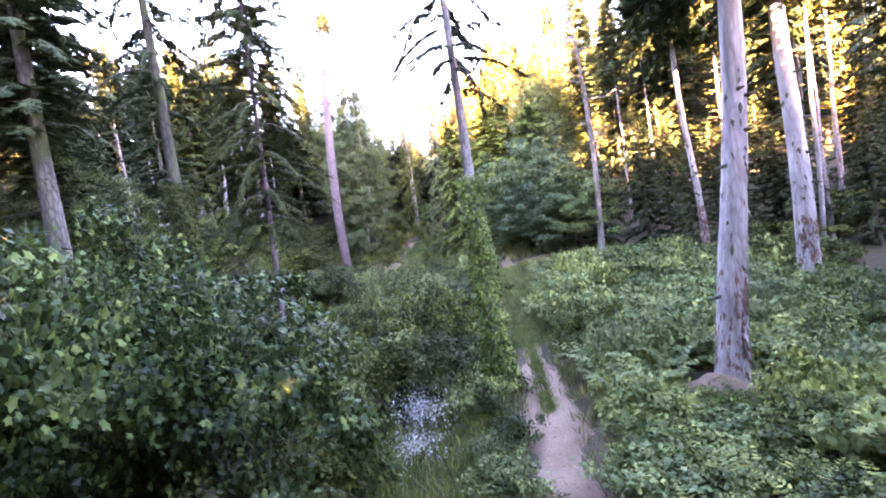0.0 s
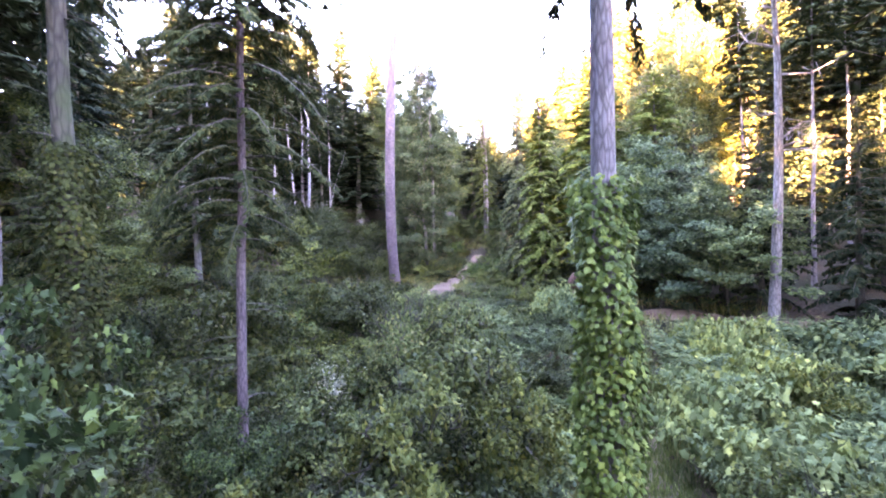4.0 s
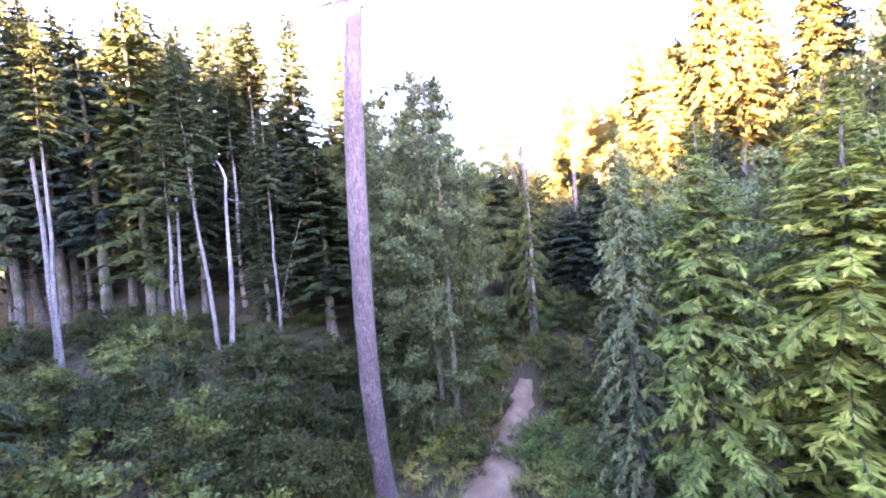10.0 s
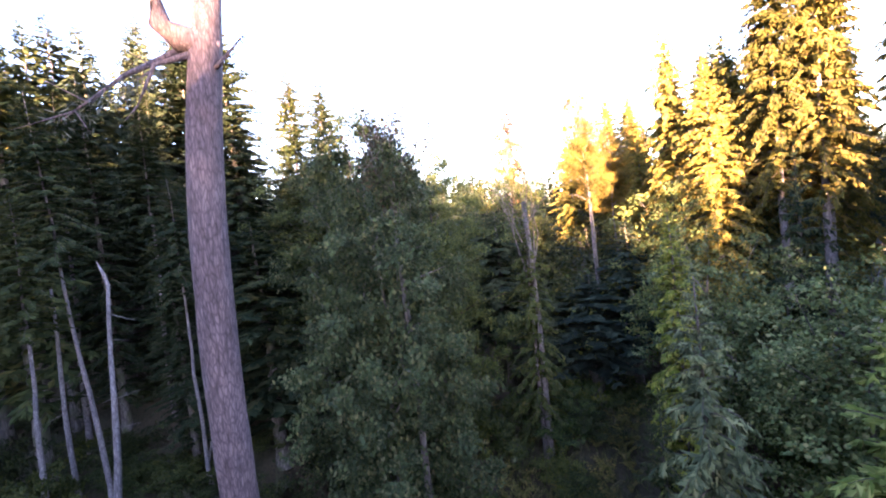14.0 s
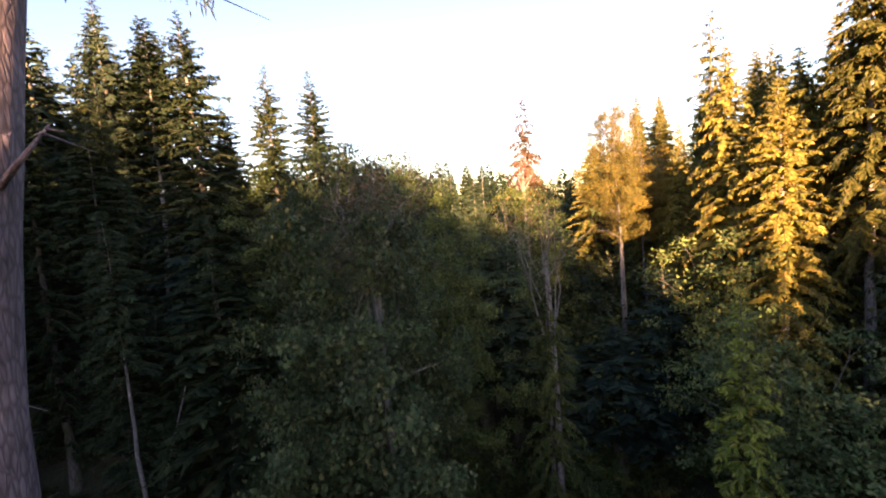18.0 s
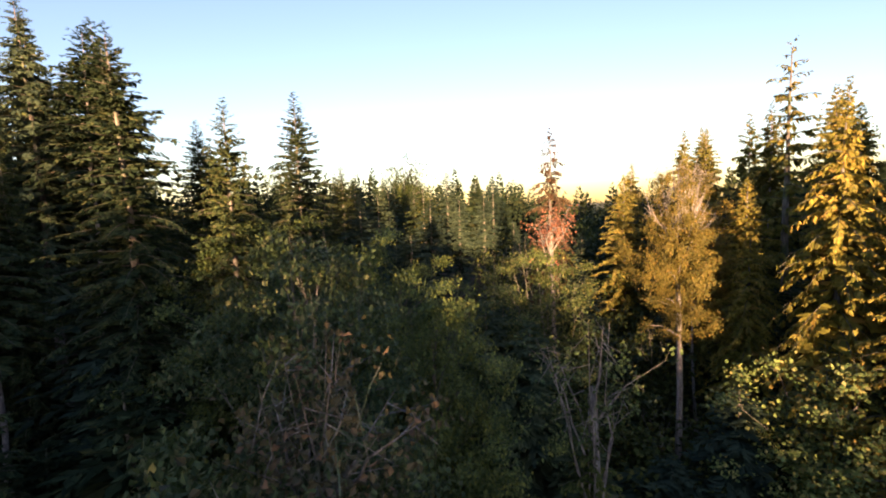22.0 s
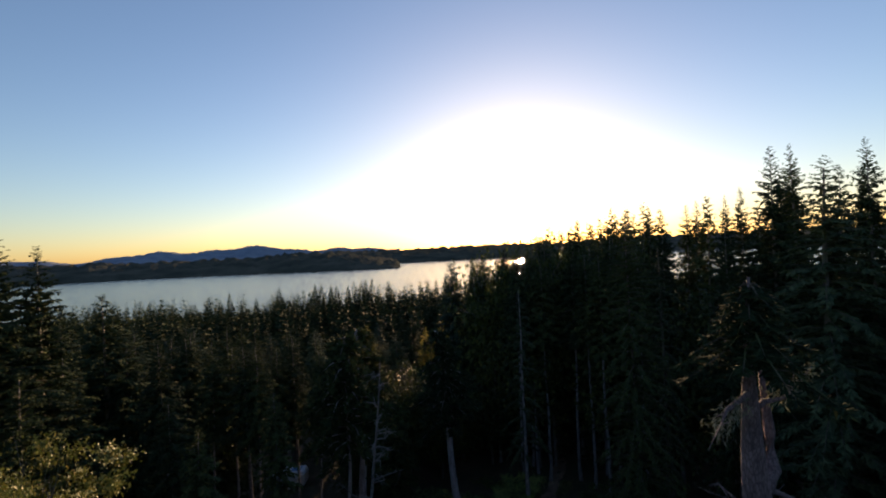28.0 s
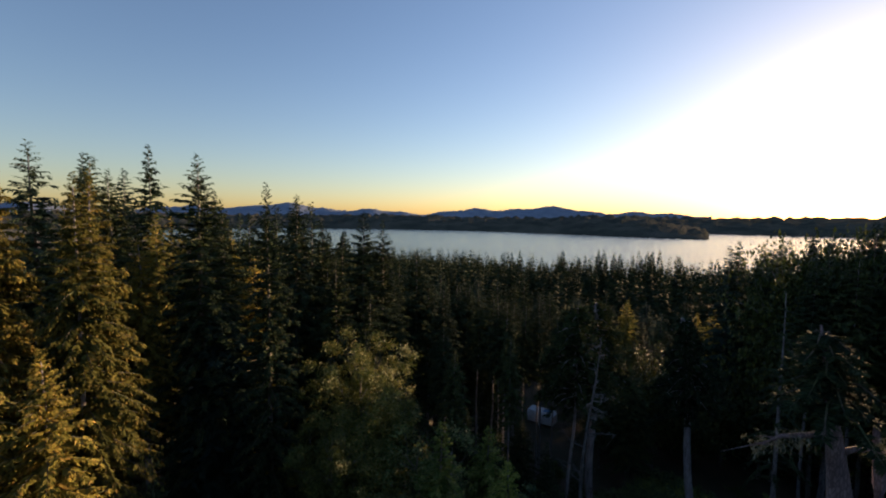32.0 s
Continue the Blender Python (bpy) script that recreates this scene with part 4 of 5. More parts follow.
# the middle of the valley
put(maple, -12.4, 44.2, 18.4, 3.4, 0.3)
put(maple, -10.2, 47.6, 17.8, 3.0, 1.3)
put(maple, -14.6, 45.4, 17.0, 2.8, 3.3)
put(maple, -7.6, 43.6, 16.8, 2.6, 2.1)
put(maple, -9.6, 44.6, 15.6, 2.4, 4.1)
put(alder, -7.6, 37.2, 16.7, 2.45, 1.1)
put(alder_dark, -9.4, 40.6, 17.9, 2.4, 0.6)
put(hemlock_dark, -3.8, 43.4, 14.6, 1.6, 0.4)
put(brown, -4.9, 55.6, 22.7, 1.7, 0.9)
put(alder_dark, -5.3, 51.6, 16.6, 2.5, 2.0)
put(gold_tree, -0.7, 48.4, 19.6, 1.0, 0.2)
put(gold_tree, 1.4, 54.4, 18.6, 1.6, 4.2)
put(sparse, 5.1, 55.0, 25.4, 1.4, 0.8)
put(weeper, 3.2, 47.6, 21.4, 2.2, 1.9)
put(gold_lit_fir, 8.5, 58.6, 24.0, 2.6, 0.5)
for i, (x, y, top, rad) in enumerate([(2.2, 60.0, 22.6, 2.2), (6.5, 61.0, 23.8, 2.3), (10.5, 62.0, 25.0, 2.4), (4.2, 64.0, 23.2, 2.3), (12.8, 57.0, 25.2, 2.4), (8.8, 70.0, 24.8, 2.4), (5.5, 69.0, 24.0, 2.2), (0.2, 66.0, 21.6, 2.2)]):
    put((gold_lit_fir, amber_lit_fir, mid_c)[i % 3], x, y, top, rad, i * 1.3)
put(gold_lit_fir, 6.2, 52.6, 22.0, 2.4, 2.5)
put(gold_lit_fir, 1.9, 57.5, 20.5, 2.5, 1.5)
put(gold_lit_fir, -0.8, 62.0, 20.5, 2.5, 3.5)
put(alder_b, 2.6, 46.4, 14.6, 2.3, 0.7)
put(alder_b, 2.2, 41.0, 12.8, 2.2, 3.7)
put(hemlock, 0.8, 39.6, 13.9, 1.7, 0.6)
put(spruce, -0.4, 33.2, 12.9, 1.7, 2.2)
put(hemlock, 0.9, 31.0, 12.6, 2.4, 1.0)
put(hemlock, 3.4, 30.4, 12.6, 3.2, 4.0)
put(hemlock, 6.4, 29.4, 12.6, 2.6, 2.2)
put(hemlock, 4.6, 33.2, 14.5, 2.7, 2.0)
put(small_maple, 6.0, 26.6, 8.0, 2.3, 2.6)
put(small_maple, 4.35, 25.0, 7.5, 2.4, 0.0)
put(young, -0.4, 37.4, 9.0, 1.8, 1.0)
put(alder_b, 4.0, 37.0, 12.0, 2.4, 1.2)
put(alder_b, 6.0, 40.6, 11.5, 2.4, 5.2)
put(alder_b, 7.6, 32.6, 13.0, 2.6, 2.2)
put(amber_lit_fir, 9.0, 47.6, 24.8, 2.4, 0.9)
put(amber_lit_fir, 11.0, 45.4, 23.4, 2.5, 2.1)
put(gold_lit_fir, 7.6, 49.6, 22.4, 2.4, 3.1)
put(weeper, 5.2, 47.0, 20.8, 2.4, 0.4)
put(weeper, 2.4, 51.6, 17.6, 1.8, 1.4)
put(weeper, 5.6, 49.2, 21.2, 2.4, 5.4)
put(gold_lit_fir, 3.0, 53.8, 19.6, 2.0, 3.3)
put(amber_lit_fir, 7.2, 47.4, 21.4, 2.3, 4.4)
put(gold_lit_fir, 11.0, 51.5, 24.5, 2.4, 2.9)
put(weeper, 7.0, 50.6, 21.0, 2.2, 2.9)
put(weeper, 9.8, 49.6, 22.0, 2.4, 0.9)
put(amber_lit_fir, 13.8, 44.0, 22.0, 2.3, 4.9)

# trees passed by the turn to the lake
put(amber_lit_fir, 6.1, 45.0, 24.2, 2.2, 0.3)
put(amber_lit_fir, 7.4, 44.8, 24.4, 2.3, 1.3)
put(gold_lit_fir, 4.0, 45.2, 19.6, 2.1, 0.6)
put(fir_a, 14.2, 41.4, 26.0, 4.0, 2.2)
put(fir_b, 10.9, 38.9, 24.5, 2.3, 4.0)
put(fir_a, 17.6, 36.2, 24.3, 4.0, 0.7)
put(fir_b, 16.7, 32.2, 23.3, 3.4, 1.7)
put(fir_a, 20.0, 33.8, 22.8, 3.6, 2.7)
put(fir_b, 14.6, 34.6, 20.8, 2.6, 0.7)
put(fir_a, 19.5, 40.2, 24.0, 3.0, 3.7)
put(fir_a, 16.4, 45.4, 25.2, 3.0, 4.7)
put(fir_b, 17.0, 30.6, 22.8, 2.6, 5.7)
put(fir_a, 13.4, 33.0, 18.5, 2.6, 0.2)
put(fir_c, 13.0, 47.2, 25.9, 2.6, 1.1)
put(young, 5.8, 43.2, 15.5, 2.2, 2.0)
put(young, 4.6, 45.6, 16.5, 2.2, 0.0)
put(gold_alder, 9.5, 35.0, 17.0, 2.5, 4.4)
put(gold_alder, 11.6, 33.6, 15.6, 2.0, 1.4)
put(gold_alder, 7.6, 36.8, 14.4, 1.8, 2.6)
put(spruce, 30.4, 18.7, 15.0, 1.6, 0.8)
put(fir_b, -17.0, 17.5, 23.5, 2.8, 1.4)

# tall firs behind the start of the trail, added and heightened as sun blockers to shade the valley
for i, (x, y, top, rad) in enumerate([(-9.5, -9, 25.0, 2.8), (-17.5, -14, 27, 3.0), (-21, -12, 27, 3.0), (-23, -6, 27.5, 3.0), (-13.5, -15, 26, 2.8), (-26, -10, 28, 3.0), (-18.5, -4, 27, 3.0), (-12, -11.5, 25.4, 2.8), (-15.4, -10.5, 26.0, 2.8), (-19.5, -9, 27.0, 3.0), (-14.5, 7.0, 27.5, 3.4), (-17.5, 1.0, 28.5, 3.6), (-12.5, -3.5, 25.5, 3.0), (-9.0, -3.5, 24.0, 2.8)]):
    put((mid_a, fir_b, fir_a)[i % 3], x, y, top, rad, i * 1.9)
# added firs, out of view from the trail, that block the low sun
for i, (x, y, top, rad) in enumerate([(-3.6, 0.2, 21.2, 3.0), (-0.8, -3.6, 21.0, 3.0), (2.0, -2.6, 20.6, 2.8), (-5.6, -2.8, 22.4, 3.0), (-4.4, -5.0, 22.8, 3.0), (-6.6, 3.0, 22.0, 2.6), (-3.2, -5.6, 20.8, 2.8), (4.2, -5.2, 19.0, 2.6), (4.6, -2.4, 20.0, 2.6), (-2.2, -2.4, 21.3, 2.8), (3.4, -3.8, 20.0, 2.6)]):
    put(tall_fir, x, y, top, rad, i * 2.7)
# close rows whose tops are set by the shadow height wanted in the valley
for k, y in enumerate((-9.0, -12.2, -15.6, -19.0)):
    for j in range(12):
        x = -8.4 + 2.0 * j + 0.9 * (k % 2) + 0.5 * math.sin(5 * k + 3 * j)
        put((mid_a, mid_b)[(j + k) % 2], x, y + 0.8 * math.sin(7 * j + k), float(np.interp(x, (-9, -6.7, -3, 3, 6, 9, 12), (25.4, 25.4, 24.6, 23.2, 21.8, 20.8, 20.2))) + 0.6 * math.sin(4 * j + 2 * k), 2.7, j * 1.7 + k)

# added low firs, hidden under the tall ones, closing gaps to the sun
for j in range(18):
    put(young, -9.0 + 1.9 * j + 0.5 * math.sin(3 * j), (-7.4, -13.8)[j % 2] + 0.7 * math.sin(5 * j), 7.0 + 1.2 * math.sin(2 * j), 2.3, j * 1.1)

for k, y in enumerate((-10.6, -17.2, -20.8)):
    for j in range(22):
        put(young, -8.0 + 1.55 * j + 0.7 * k, y + 0.6 * math.sin(4 * j + k), 8.0 + 1.3 * math.sin(2 * j + k), 2.4, j * 1.3 + k)

# wall of firs added to keep the left hillside out of the sun
for i, (x, y, top, rad) in enumerate([(-19.5, 14.5, 29.5, 3.2), (-22.5, 17.0, 30.0, 3.2), (-25.5, 13.0, 31.0, 3.2), (-28.5, 17.5, 31.5, 3.2), (-19.0, 8.2, 27.2, 3.6), (-11.9, 7.0, 23.2, 2.6), (-14.4, 4.4, 24.0, 2.8)]):
    put((fir_a, fir_b)[i % 2], x, y, top, rad, i * 1.9)

# round crowns added between the fir tops to stop sun leaking through
for i, (x, y, top) in enumerate([(-4.2, -10.5, 22.4), (-1.8, -8.5, 21.9), (0.6, -10.8, 22.0), (3.0, -8.5, 21.6), (5.2, -10.8, 21.2), (7.4, -8.8, 20.6), (1.8, -14.5, 22.4), (-6.4, -8.0, 22.6), (4.8, -4.8, 21.3), (7.8, -5.2, 21.0), (1.9, -5.8, 21.6)]):
    put(mid_wood, x, y, top, 3.4, i * 2.2)

put(fir_c, -14.6, 14.8, 25.4, 4.3, 0.6)

# broad maples added out of view beside the start of the trail, whose crowns shade the undergrowth
for i, (x, y, top, rad) in enumerate([(-9.6, -2.0, 17.0, 4.2), (-11.8, 1.8, 18.0, 4.0), (-4.6, -4.4, 17.0, 4.2), (3.5, -5.2, 16.0, 3.8)]):
    put(mid_wood, x, y, top, rad, i * 2.0)

# dark firs close by on the valley's left side
thin_fir = conifer(25, 22, 2.4, 5.4, NEEDLE, BARK_PINE, "fir_tree", "dark slim fir with a thin leaning trunk", 17, 0.22, 0.36, 0.1, sprigs=6, core=0, weep=0.4, r=0.11, dead=22, slim=0.26, group=G_FIR)
put(thin_fir, -6.1, 14.3, 23.5, 2.6, 0.8, (0, 1.5))
put(young, -11.5, 14.5, 7.5, 2.0, 1.0)
put(fir_a, -17.5, 26, 19, 3.0, 3.0)
put(fir_b, -22, 24, 21, 2.8, 0.5)
put(maple, -17.0, 18.5, 9.5, 3.6, 2.0)
put(bush_dark, -9.6, 19.0, 3.2, 2.2, 1.0)
for i, (x, y) in enumerate([(-7.2, 16.6), (-8.4, 17.8), (-6.3, 18.2), (-9.8, 16.2), (-7.9, 20.6), (-10.6, 21.2), (-6.0, 20.8), (-11.5, 18.6)]):
    put((bush_mid, bush_dark, bush_light)[i % 3], x, y, ground_z(x, y) + 1.5 + 0.4 * math.sin(3 * i), 1.6, i)

# the high wood on the bank, pale trunks over young firs
for i, (x, y, top, rad) in enumerate([(10.3, 29.2, 15.5, 1.6), (11.5, 31.5, 13.5, 1.6), (8.6, 35.5, 15, 1.5), (13.6, 27.5, 16, 1.6), (10.6, 24.6, 15.5, 1.5), (14.5, 22.0, 17, 1.8), (16.8, 25.5, 18, 2.0), (12.8, 35.0, 17, 1.6), (19.5, 29, 18, 2.2), (15.4, 17.6, 17, 1.8), (18.5, 20, 16.5, 2.2), (21, 25, 18, 2.4), (13.0, 18.6, 16, 1.6), (18.4, 34, 20, 2.2), (21, 15.5, 15.5, 2.4), (23, 20, 17, 2.4)]):
    put(tall_fir, x, y, top, rad, i * 1.7, (0.5 * math.cos(i * 3), -1.0 + math.sin(i * 2)))
for i, (x, y, top, rad) in enumerate([(6.3, 25.6, 8.0, 2.0), (8.2, 23.0, 7.5, 1.9), (10.2, 21.6, 8.0, 2.1), (7.6, 27.5, 9.5, 2.2), (11.6, 20.0, 6.0, 1.7), (12.4, 24.0, 9.0, 2.2), (9.6, 26.3, 9.5, 2.2), (14.0, 20.5, 8.0, 2.0), (13.5, 30, 10, 2.4), (10.5, 33.5, 12, 2.4), (11.8, 17.0, 4.5, 1.5), (16.0, 19.0, 7.0, 2.0)]):
    put(young, x, y, top, rad, i * 2.3)


for i, (x, y, top, rad) in enumerate([(16.5, 18.5, 16, 1.8), (18.8, 21.5, 17, 2.0), (20.5, 17.0, 16, 2.0), (15.2, 21.8, 17, 1.8), (23.5, 20.5, 17, 2.2), (18.0, 15.0, 16, 1.8)]):
    put(tall_fir, x, y, top, rad, i * 1.3, (0.5 * math.cos(i * 3), -1.0))
for i, (x, y, top, rad) in enumerate([(15.5, 19.8, 5.5, 1.9), (17.6, 17.6, 6.0, 2.0), (19.6, 19.6, 7.5, 2.2), (21.6, 22.4, 8.5, 2.4), (22.5, 17.5, 7.0, 2.2), (17.2, 23.4, 8.0, 2.2), (14.6, 23.2, 7.0, 2.0), (25, 24, 9, 2.4)]):
    put(young, x, y, top, rad, i * 2.3)


# ---- the forest round about ----
rng = np.random.default_rng(77)
taken = []


def free(x, y, gap):
    return all((x - a) ** 2 + (y - b) ** 2 > gap * gap for a, b in taken)


def stand(n, xs, ys, low, high, gap, kinds, keep):
    made = 0
    for _ in range(n * 12):
        if made >= n:
            break
        x, y = rng.uniform(*xs), rng.uniform(*ys)
        top, rad = rng.uniform(low, high), rng.uniform(1.9, 2.9)
        if keep(x, y) and free(x, y, gap) and clear_of_flight(x, y, rad, top):
            taken.append((x, y))
            put(kinds[int(rng.integers(len(kinds)))], x, y, ground_z(x, y) + top, rad, rng.uniform(0, 6.28))
            made += 1


def sun_lane(x, y):
    return -1 < x - 0.21 * (47 - y) < 15


def van_lane(x, y):
    """The gap in the trees through which the parked trailer is seen."""
    k = ((x + 4.4) * 31.3 + (y - 38.5) * -32.4) / (31.3 ** 2 + 32.4 ** 2)
    return 0.3 < k < 1.08 and math.hypot(x + 4.4 - k * 31.3, y - 38.5 + k * 32.4) < 4.2


stand(40, (-46, -13.5), (39.5, 64), 5, 11, 2.0, (mid_a, mid_b, mid_a), lambda x, y: math.hypot(x + 12, y - 46) > 4.5)
stand(30, (-9, 8), (45, 64), 6, 11, 2.0, (mid_wood, mid_a, mid_b), lambda x, y: y > 46)
stand(26, (-50, -23), (38, 54), 15, 19, 2.4, (mid_a, mid_b, mid_a, tall_fir), lambda x, y: True)
stand(26, (-50, -14), (50, 76), 9, 13, 2.6, (mid_a, mid_b), lambda x, y: True)
stand(20, (-40, -21), (37, 50), 16, 19, 2.0, (mid_a, mid_b, fir_c), lambda x, y: True)
stand(40, (-40, 40), (64, 92), 11, 14.8, 3.0, (mid_b, mid_a, mid_b, mid_wood), lambda x, y: True)
stand(26, (10, 42), (36, 70), 15, 19, 3.0, (mid_c, mid_c, mid_b, mid_c), lambda x, y: x > 13 or y > 60)
stand(14, (22, 42), (33, 50), 18, 22, 3.0, (mid_a, mid_b), lambda x, y: True)
stand(14, (-9, 6), (58, 75), 10, 13, 2.8, (mid_b, mid_wood), lambda x, y: True)
stand(18, (20, 40), (-5, 34), 13, 18, 3.0, (mid_a, mid_b, mid_a), lambda x, y: not van_lane(x, y) and not sun_lane(x, y))
# left stand added and made tall to block the sun from the hillside
stand(22, (-42, -22), (-10, 36), 18, 25, 3.0, (mid_a, mid_b), lambda x, y: y < 24 or x < -34)
stand(22, (-28, 34), (-20, -5), 12, 15.5, 2.5, (mid_a, mid_b, mid_c), lambda x, y: not van_lane(x, y) and not (-10 < x < 16))
stand(16, (9, 24), (-5, 18), 8, 12, 2.4, (mid_wood, mid_a), lambda x, y: x > 12 and not van_lane(x, y) and (y < 4 or x > 1.15 * y + 3))
stand(6, (-36, -21), (2, 24), 16, 22, 3.4, (fir_c, fir_b), lambda x, y: True)


def far_forest(name, n, xs, ys, seed, keep, detail=34, tall=(8.5, 18.0)):
    """Woods too far off to count: one spiky, uneven tree after another."""
    g = np.random.default_rng(seed)
    pile = []
    made = 0
    while made < n:
        x, y = g.uniform(*xs), g.uniform(*ys)
        if not keep(x, y):
            continue
        made += 1
        z, H, R = ground_z(x, y), g.uniform(*tall), g.uniform(2.4, 4.0)
        k = detail
        s = np.linspace(0.06, 1, k)
        a = np.arange(k) * 2.399 + g.random()
        L = R * (1 - s) ** 0.8 * g.uniform(0.7, 1.15, k) + 0.25
        base = np.column_stack([np.full(k, x), np.full(k, y), z + s * H])
        out = np.column_stack([np.cos(a), np.sin(a), -0.25 + 0.9 * s ** 3])
        pile.append(kites(base, out, out * [1, 1, 0] * 0.7 + [0, 0, 0.7] + g.normal(0, 0.3, (k, 3)), L * 1.15, L * 0.7 + 0.2, 0.35))
    v = np.concatenate(pile)
    return tagged(new(name, mesh_from(name, v, quads(len(v) // 4), FAR_WOOD)), "dark conifer forest stretching away to the lake", "forest", kind="stuff")


far_forest("forest_lakeward", 2600, (-200, 420), (-420, 40), 91, lambda x, y: 95 < x * 0.5 - y * 0.87 < 330 or (x > 108 and x * 0.5 - y * 0.87 < 330))
far_forest("forest_below", 520, (-60, 120), (-115, 40), 94, lambda x, y: y < -22 or x > 42, 90, (7, 19))
far_forest("forest_hillward", 1300, (-180, 180), (60, 330), 92, lambda x, y: y > 118 or abs(x) > 50, tall=(8, 13.5))
far_forest("forest_uphill", 300, (-70, 70), (66, 132), 95, lambda x, y: y > 84 or abs(x) > 38, 90, (9.5, 15.2))
far_forest("forest_sideward", 800, (-180, -46), (-200, 90), 93, lambda x, y: True)

# ---- shrubs and thickets ----
put(bush_bright, -3.9, 6.6, 3.1, 2.3, 0.4)
put(bush_bright, -6.4, 6.2, 4.5, 2.5, 2.4)
put(bush_bright, -7.6, 9.4, 3.9, 2.3, 4.4)
put(bush_dark, -2.4, 4.6, 0.9, 1.5, 1.0)
put(bush_dark, -5.2, 9.4, 1.9, 1.9, 2.0)
put(bush_mid, -2.3, 7.4, 0.6, 1.2, 0.0)
put(bush_mid, -2.8, 9.4, 0.9, 1.5, 2.0)
put(bush_dark, -0.5, 10.6, 0.7, 1.3, 1.0)
put(bush_dark, -1.6, 13.4, 1.0, 1.6, 3.0)
put(blossom, -0.68, 9.0, -0.15, 0.75, 0.0)
put(blossom, -0.75, 7.9, -0.65, 0.55, 2.0)
put(blossom, -5.6, 17.7, 0.5, 0.8, 1.0)
put(blossom, -2.4, 13.0, -0.4, 0.5, 1.0)
put(bush_olive, -3.4, 19.0, 2.2, 1.6, 1.0)
put(bush_dark, -7.0, 23.0, 2.6, 1.9, 1.0)
for i, (x, y) in enumerate([(-12.2, 35.2), (-13.5, 33.0), (-12.9, 37.8), (-10.9, 37.2), (-13.8, 31.0), (-15.4, 31.2)]):
    put(bush_dark, x, y, ground_z(x, y) + 2.4 + 0.4 * math.sin(i), 1.9, i)
# single rounded shrubs on the slope beside the tall trunk and down in the hollow
for i, (kind, x, y, h, rad) in enumerate([
        (bush_dark, -11.3, 31.9, 2.9, 1.7), (bush_mid, -13.0, 28.9, 2.4, 1.9), (bush_mid, -17.0, 28.3, 2.5, 2.0), (bush_dark, -19.8, 27.8, 2.3, 1.9),
        (bush_dark, -14.5, 35.6, 2.3, 1.6), (bush_mid, -19.3, 33.3, 2.0, 1.7), (bush_dark, -16.2, 32.2, 2.2, 1.6), (bush_dark, -14.0, 25.6, 2.3, 1.8),
        (bush_dark, -18.4, 24.6, 2.4, 1.9), (bush_light, -11.6, 25.3, 1.9, 1.5),
        (bush_bright, -9.3, 40.7, 3.0, 2.0), (bush_dark, -11.2, 41.0, 3.2, 2.1), (bush_light, -10.1, 34.8, 1.2, 1.0), (bush_mid, -21.6, 30.4, 2.2, 2.0),
        (bush_dark, -5.5, 15.2, 2.2, 1.5), (bush_mid, -8.5, 16.0, 2.7, 1.8), (bush_dark, -10.4, 18.8, 2.7, 1.9), (bush_dark, -12.4, 18.2, 3.0, 2.0),
        (bush_dark, -3.1, 12.6, 1.7, 1.2), (bush_bright, -8.7, 11.8, 3.2, 1.9), (bush_mid, -9.2, 24.6, 1.9, 1.6), (bush_dark, -7.6, 26.6, 2.0, 1.5)]):
    put(kind, x, y, ground_z(x, y) + h, rad, 1.7 * i)
put(small_maple, 5.0, 23.3, ground_z(5.0, 23.3) + 4.4, 2.2, 1.0)
put(small_maple, 7.2, 23.2, ground_z(7.2, 23.2) + 4.8, 2.3, 3.0)
# two unseen maples added to keep a sun spot off the great trunk
put(mid_wood, 8.6, -4.6, ground_z(8.6, -4.6) + 9.0, 3.2, 0.0)
put(mid_wood, 11.6, -3.6, ground_z(11.6, -3.6) + 8.5, 3.0, 2.0)
for i, (x, y, h, rad) in enumerate([(0.2, 26.4, 1.4, 1.0), (-1.2, 27.3, 1.4, 1.0), (1.4, 25.2, 1.3, 1.0), (-2.7, 28.1, 1.3, 1.0), (-3.9, 28.6, 1.0, 0.9), (2.0, 23.6, 1.0, 0.8)]):
    put((bush_mid, bush_blue, thimble)[i % 3], x, y, ground_z(x, y) + h, rad, 2.1 * i)
rs = np.random.default_rng(101)


def thicket(n, xs, ys, kinds, low, high, rlow, rhigh, keep=lambda x, y: True, gap=1.0, apart=0.0):
    made, spots = 0, []
    for _ in range(n * 10):
        if made >= n:
            break
        x, y = rs.uniform(*xs), rs.uniform(*ys)
        rad, h = rs.uniform(rlow, rhigh), rs.uniform(low, high)
        if keep(x, y) and off_trail(x, y) > gap + rad * 0.6 and all(math.hypot(x - a, y - b) > apart for a, b in spots):
            spots.append((x, y))
            put(kinds[int(rs.integers(len(kinds)))], x, y, ground_z(x, y) + h, rad, rs.uniform(0, 6.28))
            made += 1


by_blossom = lambda x, y: math.hypot(x + 0.75, y - 8.6) > 1.7 and not (-0.9 < x - 0.02 < 0.9 and y < 9)
thicket(34, (-10, -1.2), (6, 20), (bush_dark, bush_mid, bush_mid, bush_bright), 1.3, 2.6, 1.1, 1.7, by_blossom, gap=0.6, apart=1.6)
thicket(11, (-3.6, 0.7), (10.5, 19.5), (bush_mid, bush_blue, bush_dark), 1.3, 2.2, 1.0, 1.4, gap=0.8, apart=1.7)
bare = lambda x, y: math.hypot((x + 4.6) / 1.5, (y - 21.6) / 2.6) > 1.0
thicket(13, (-11, -2.5), (20, 28), (bush_olive, bush_light, bush_mid), 0.7, 1.4, 0.8, 1.3, bare, apart=1.6)
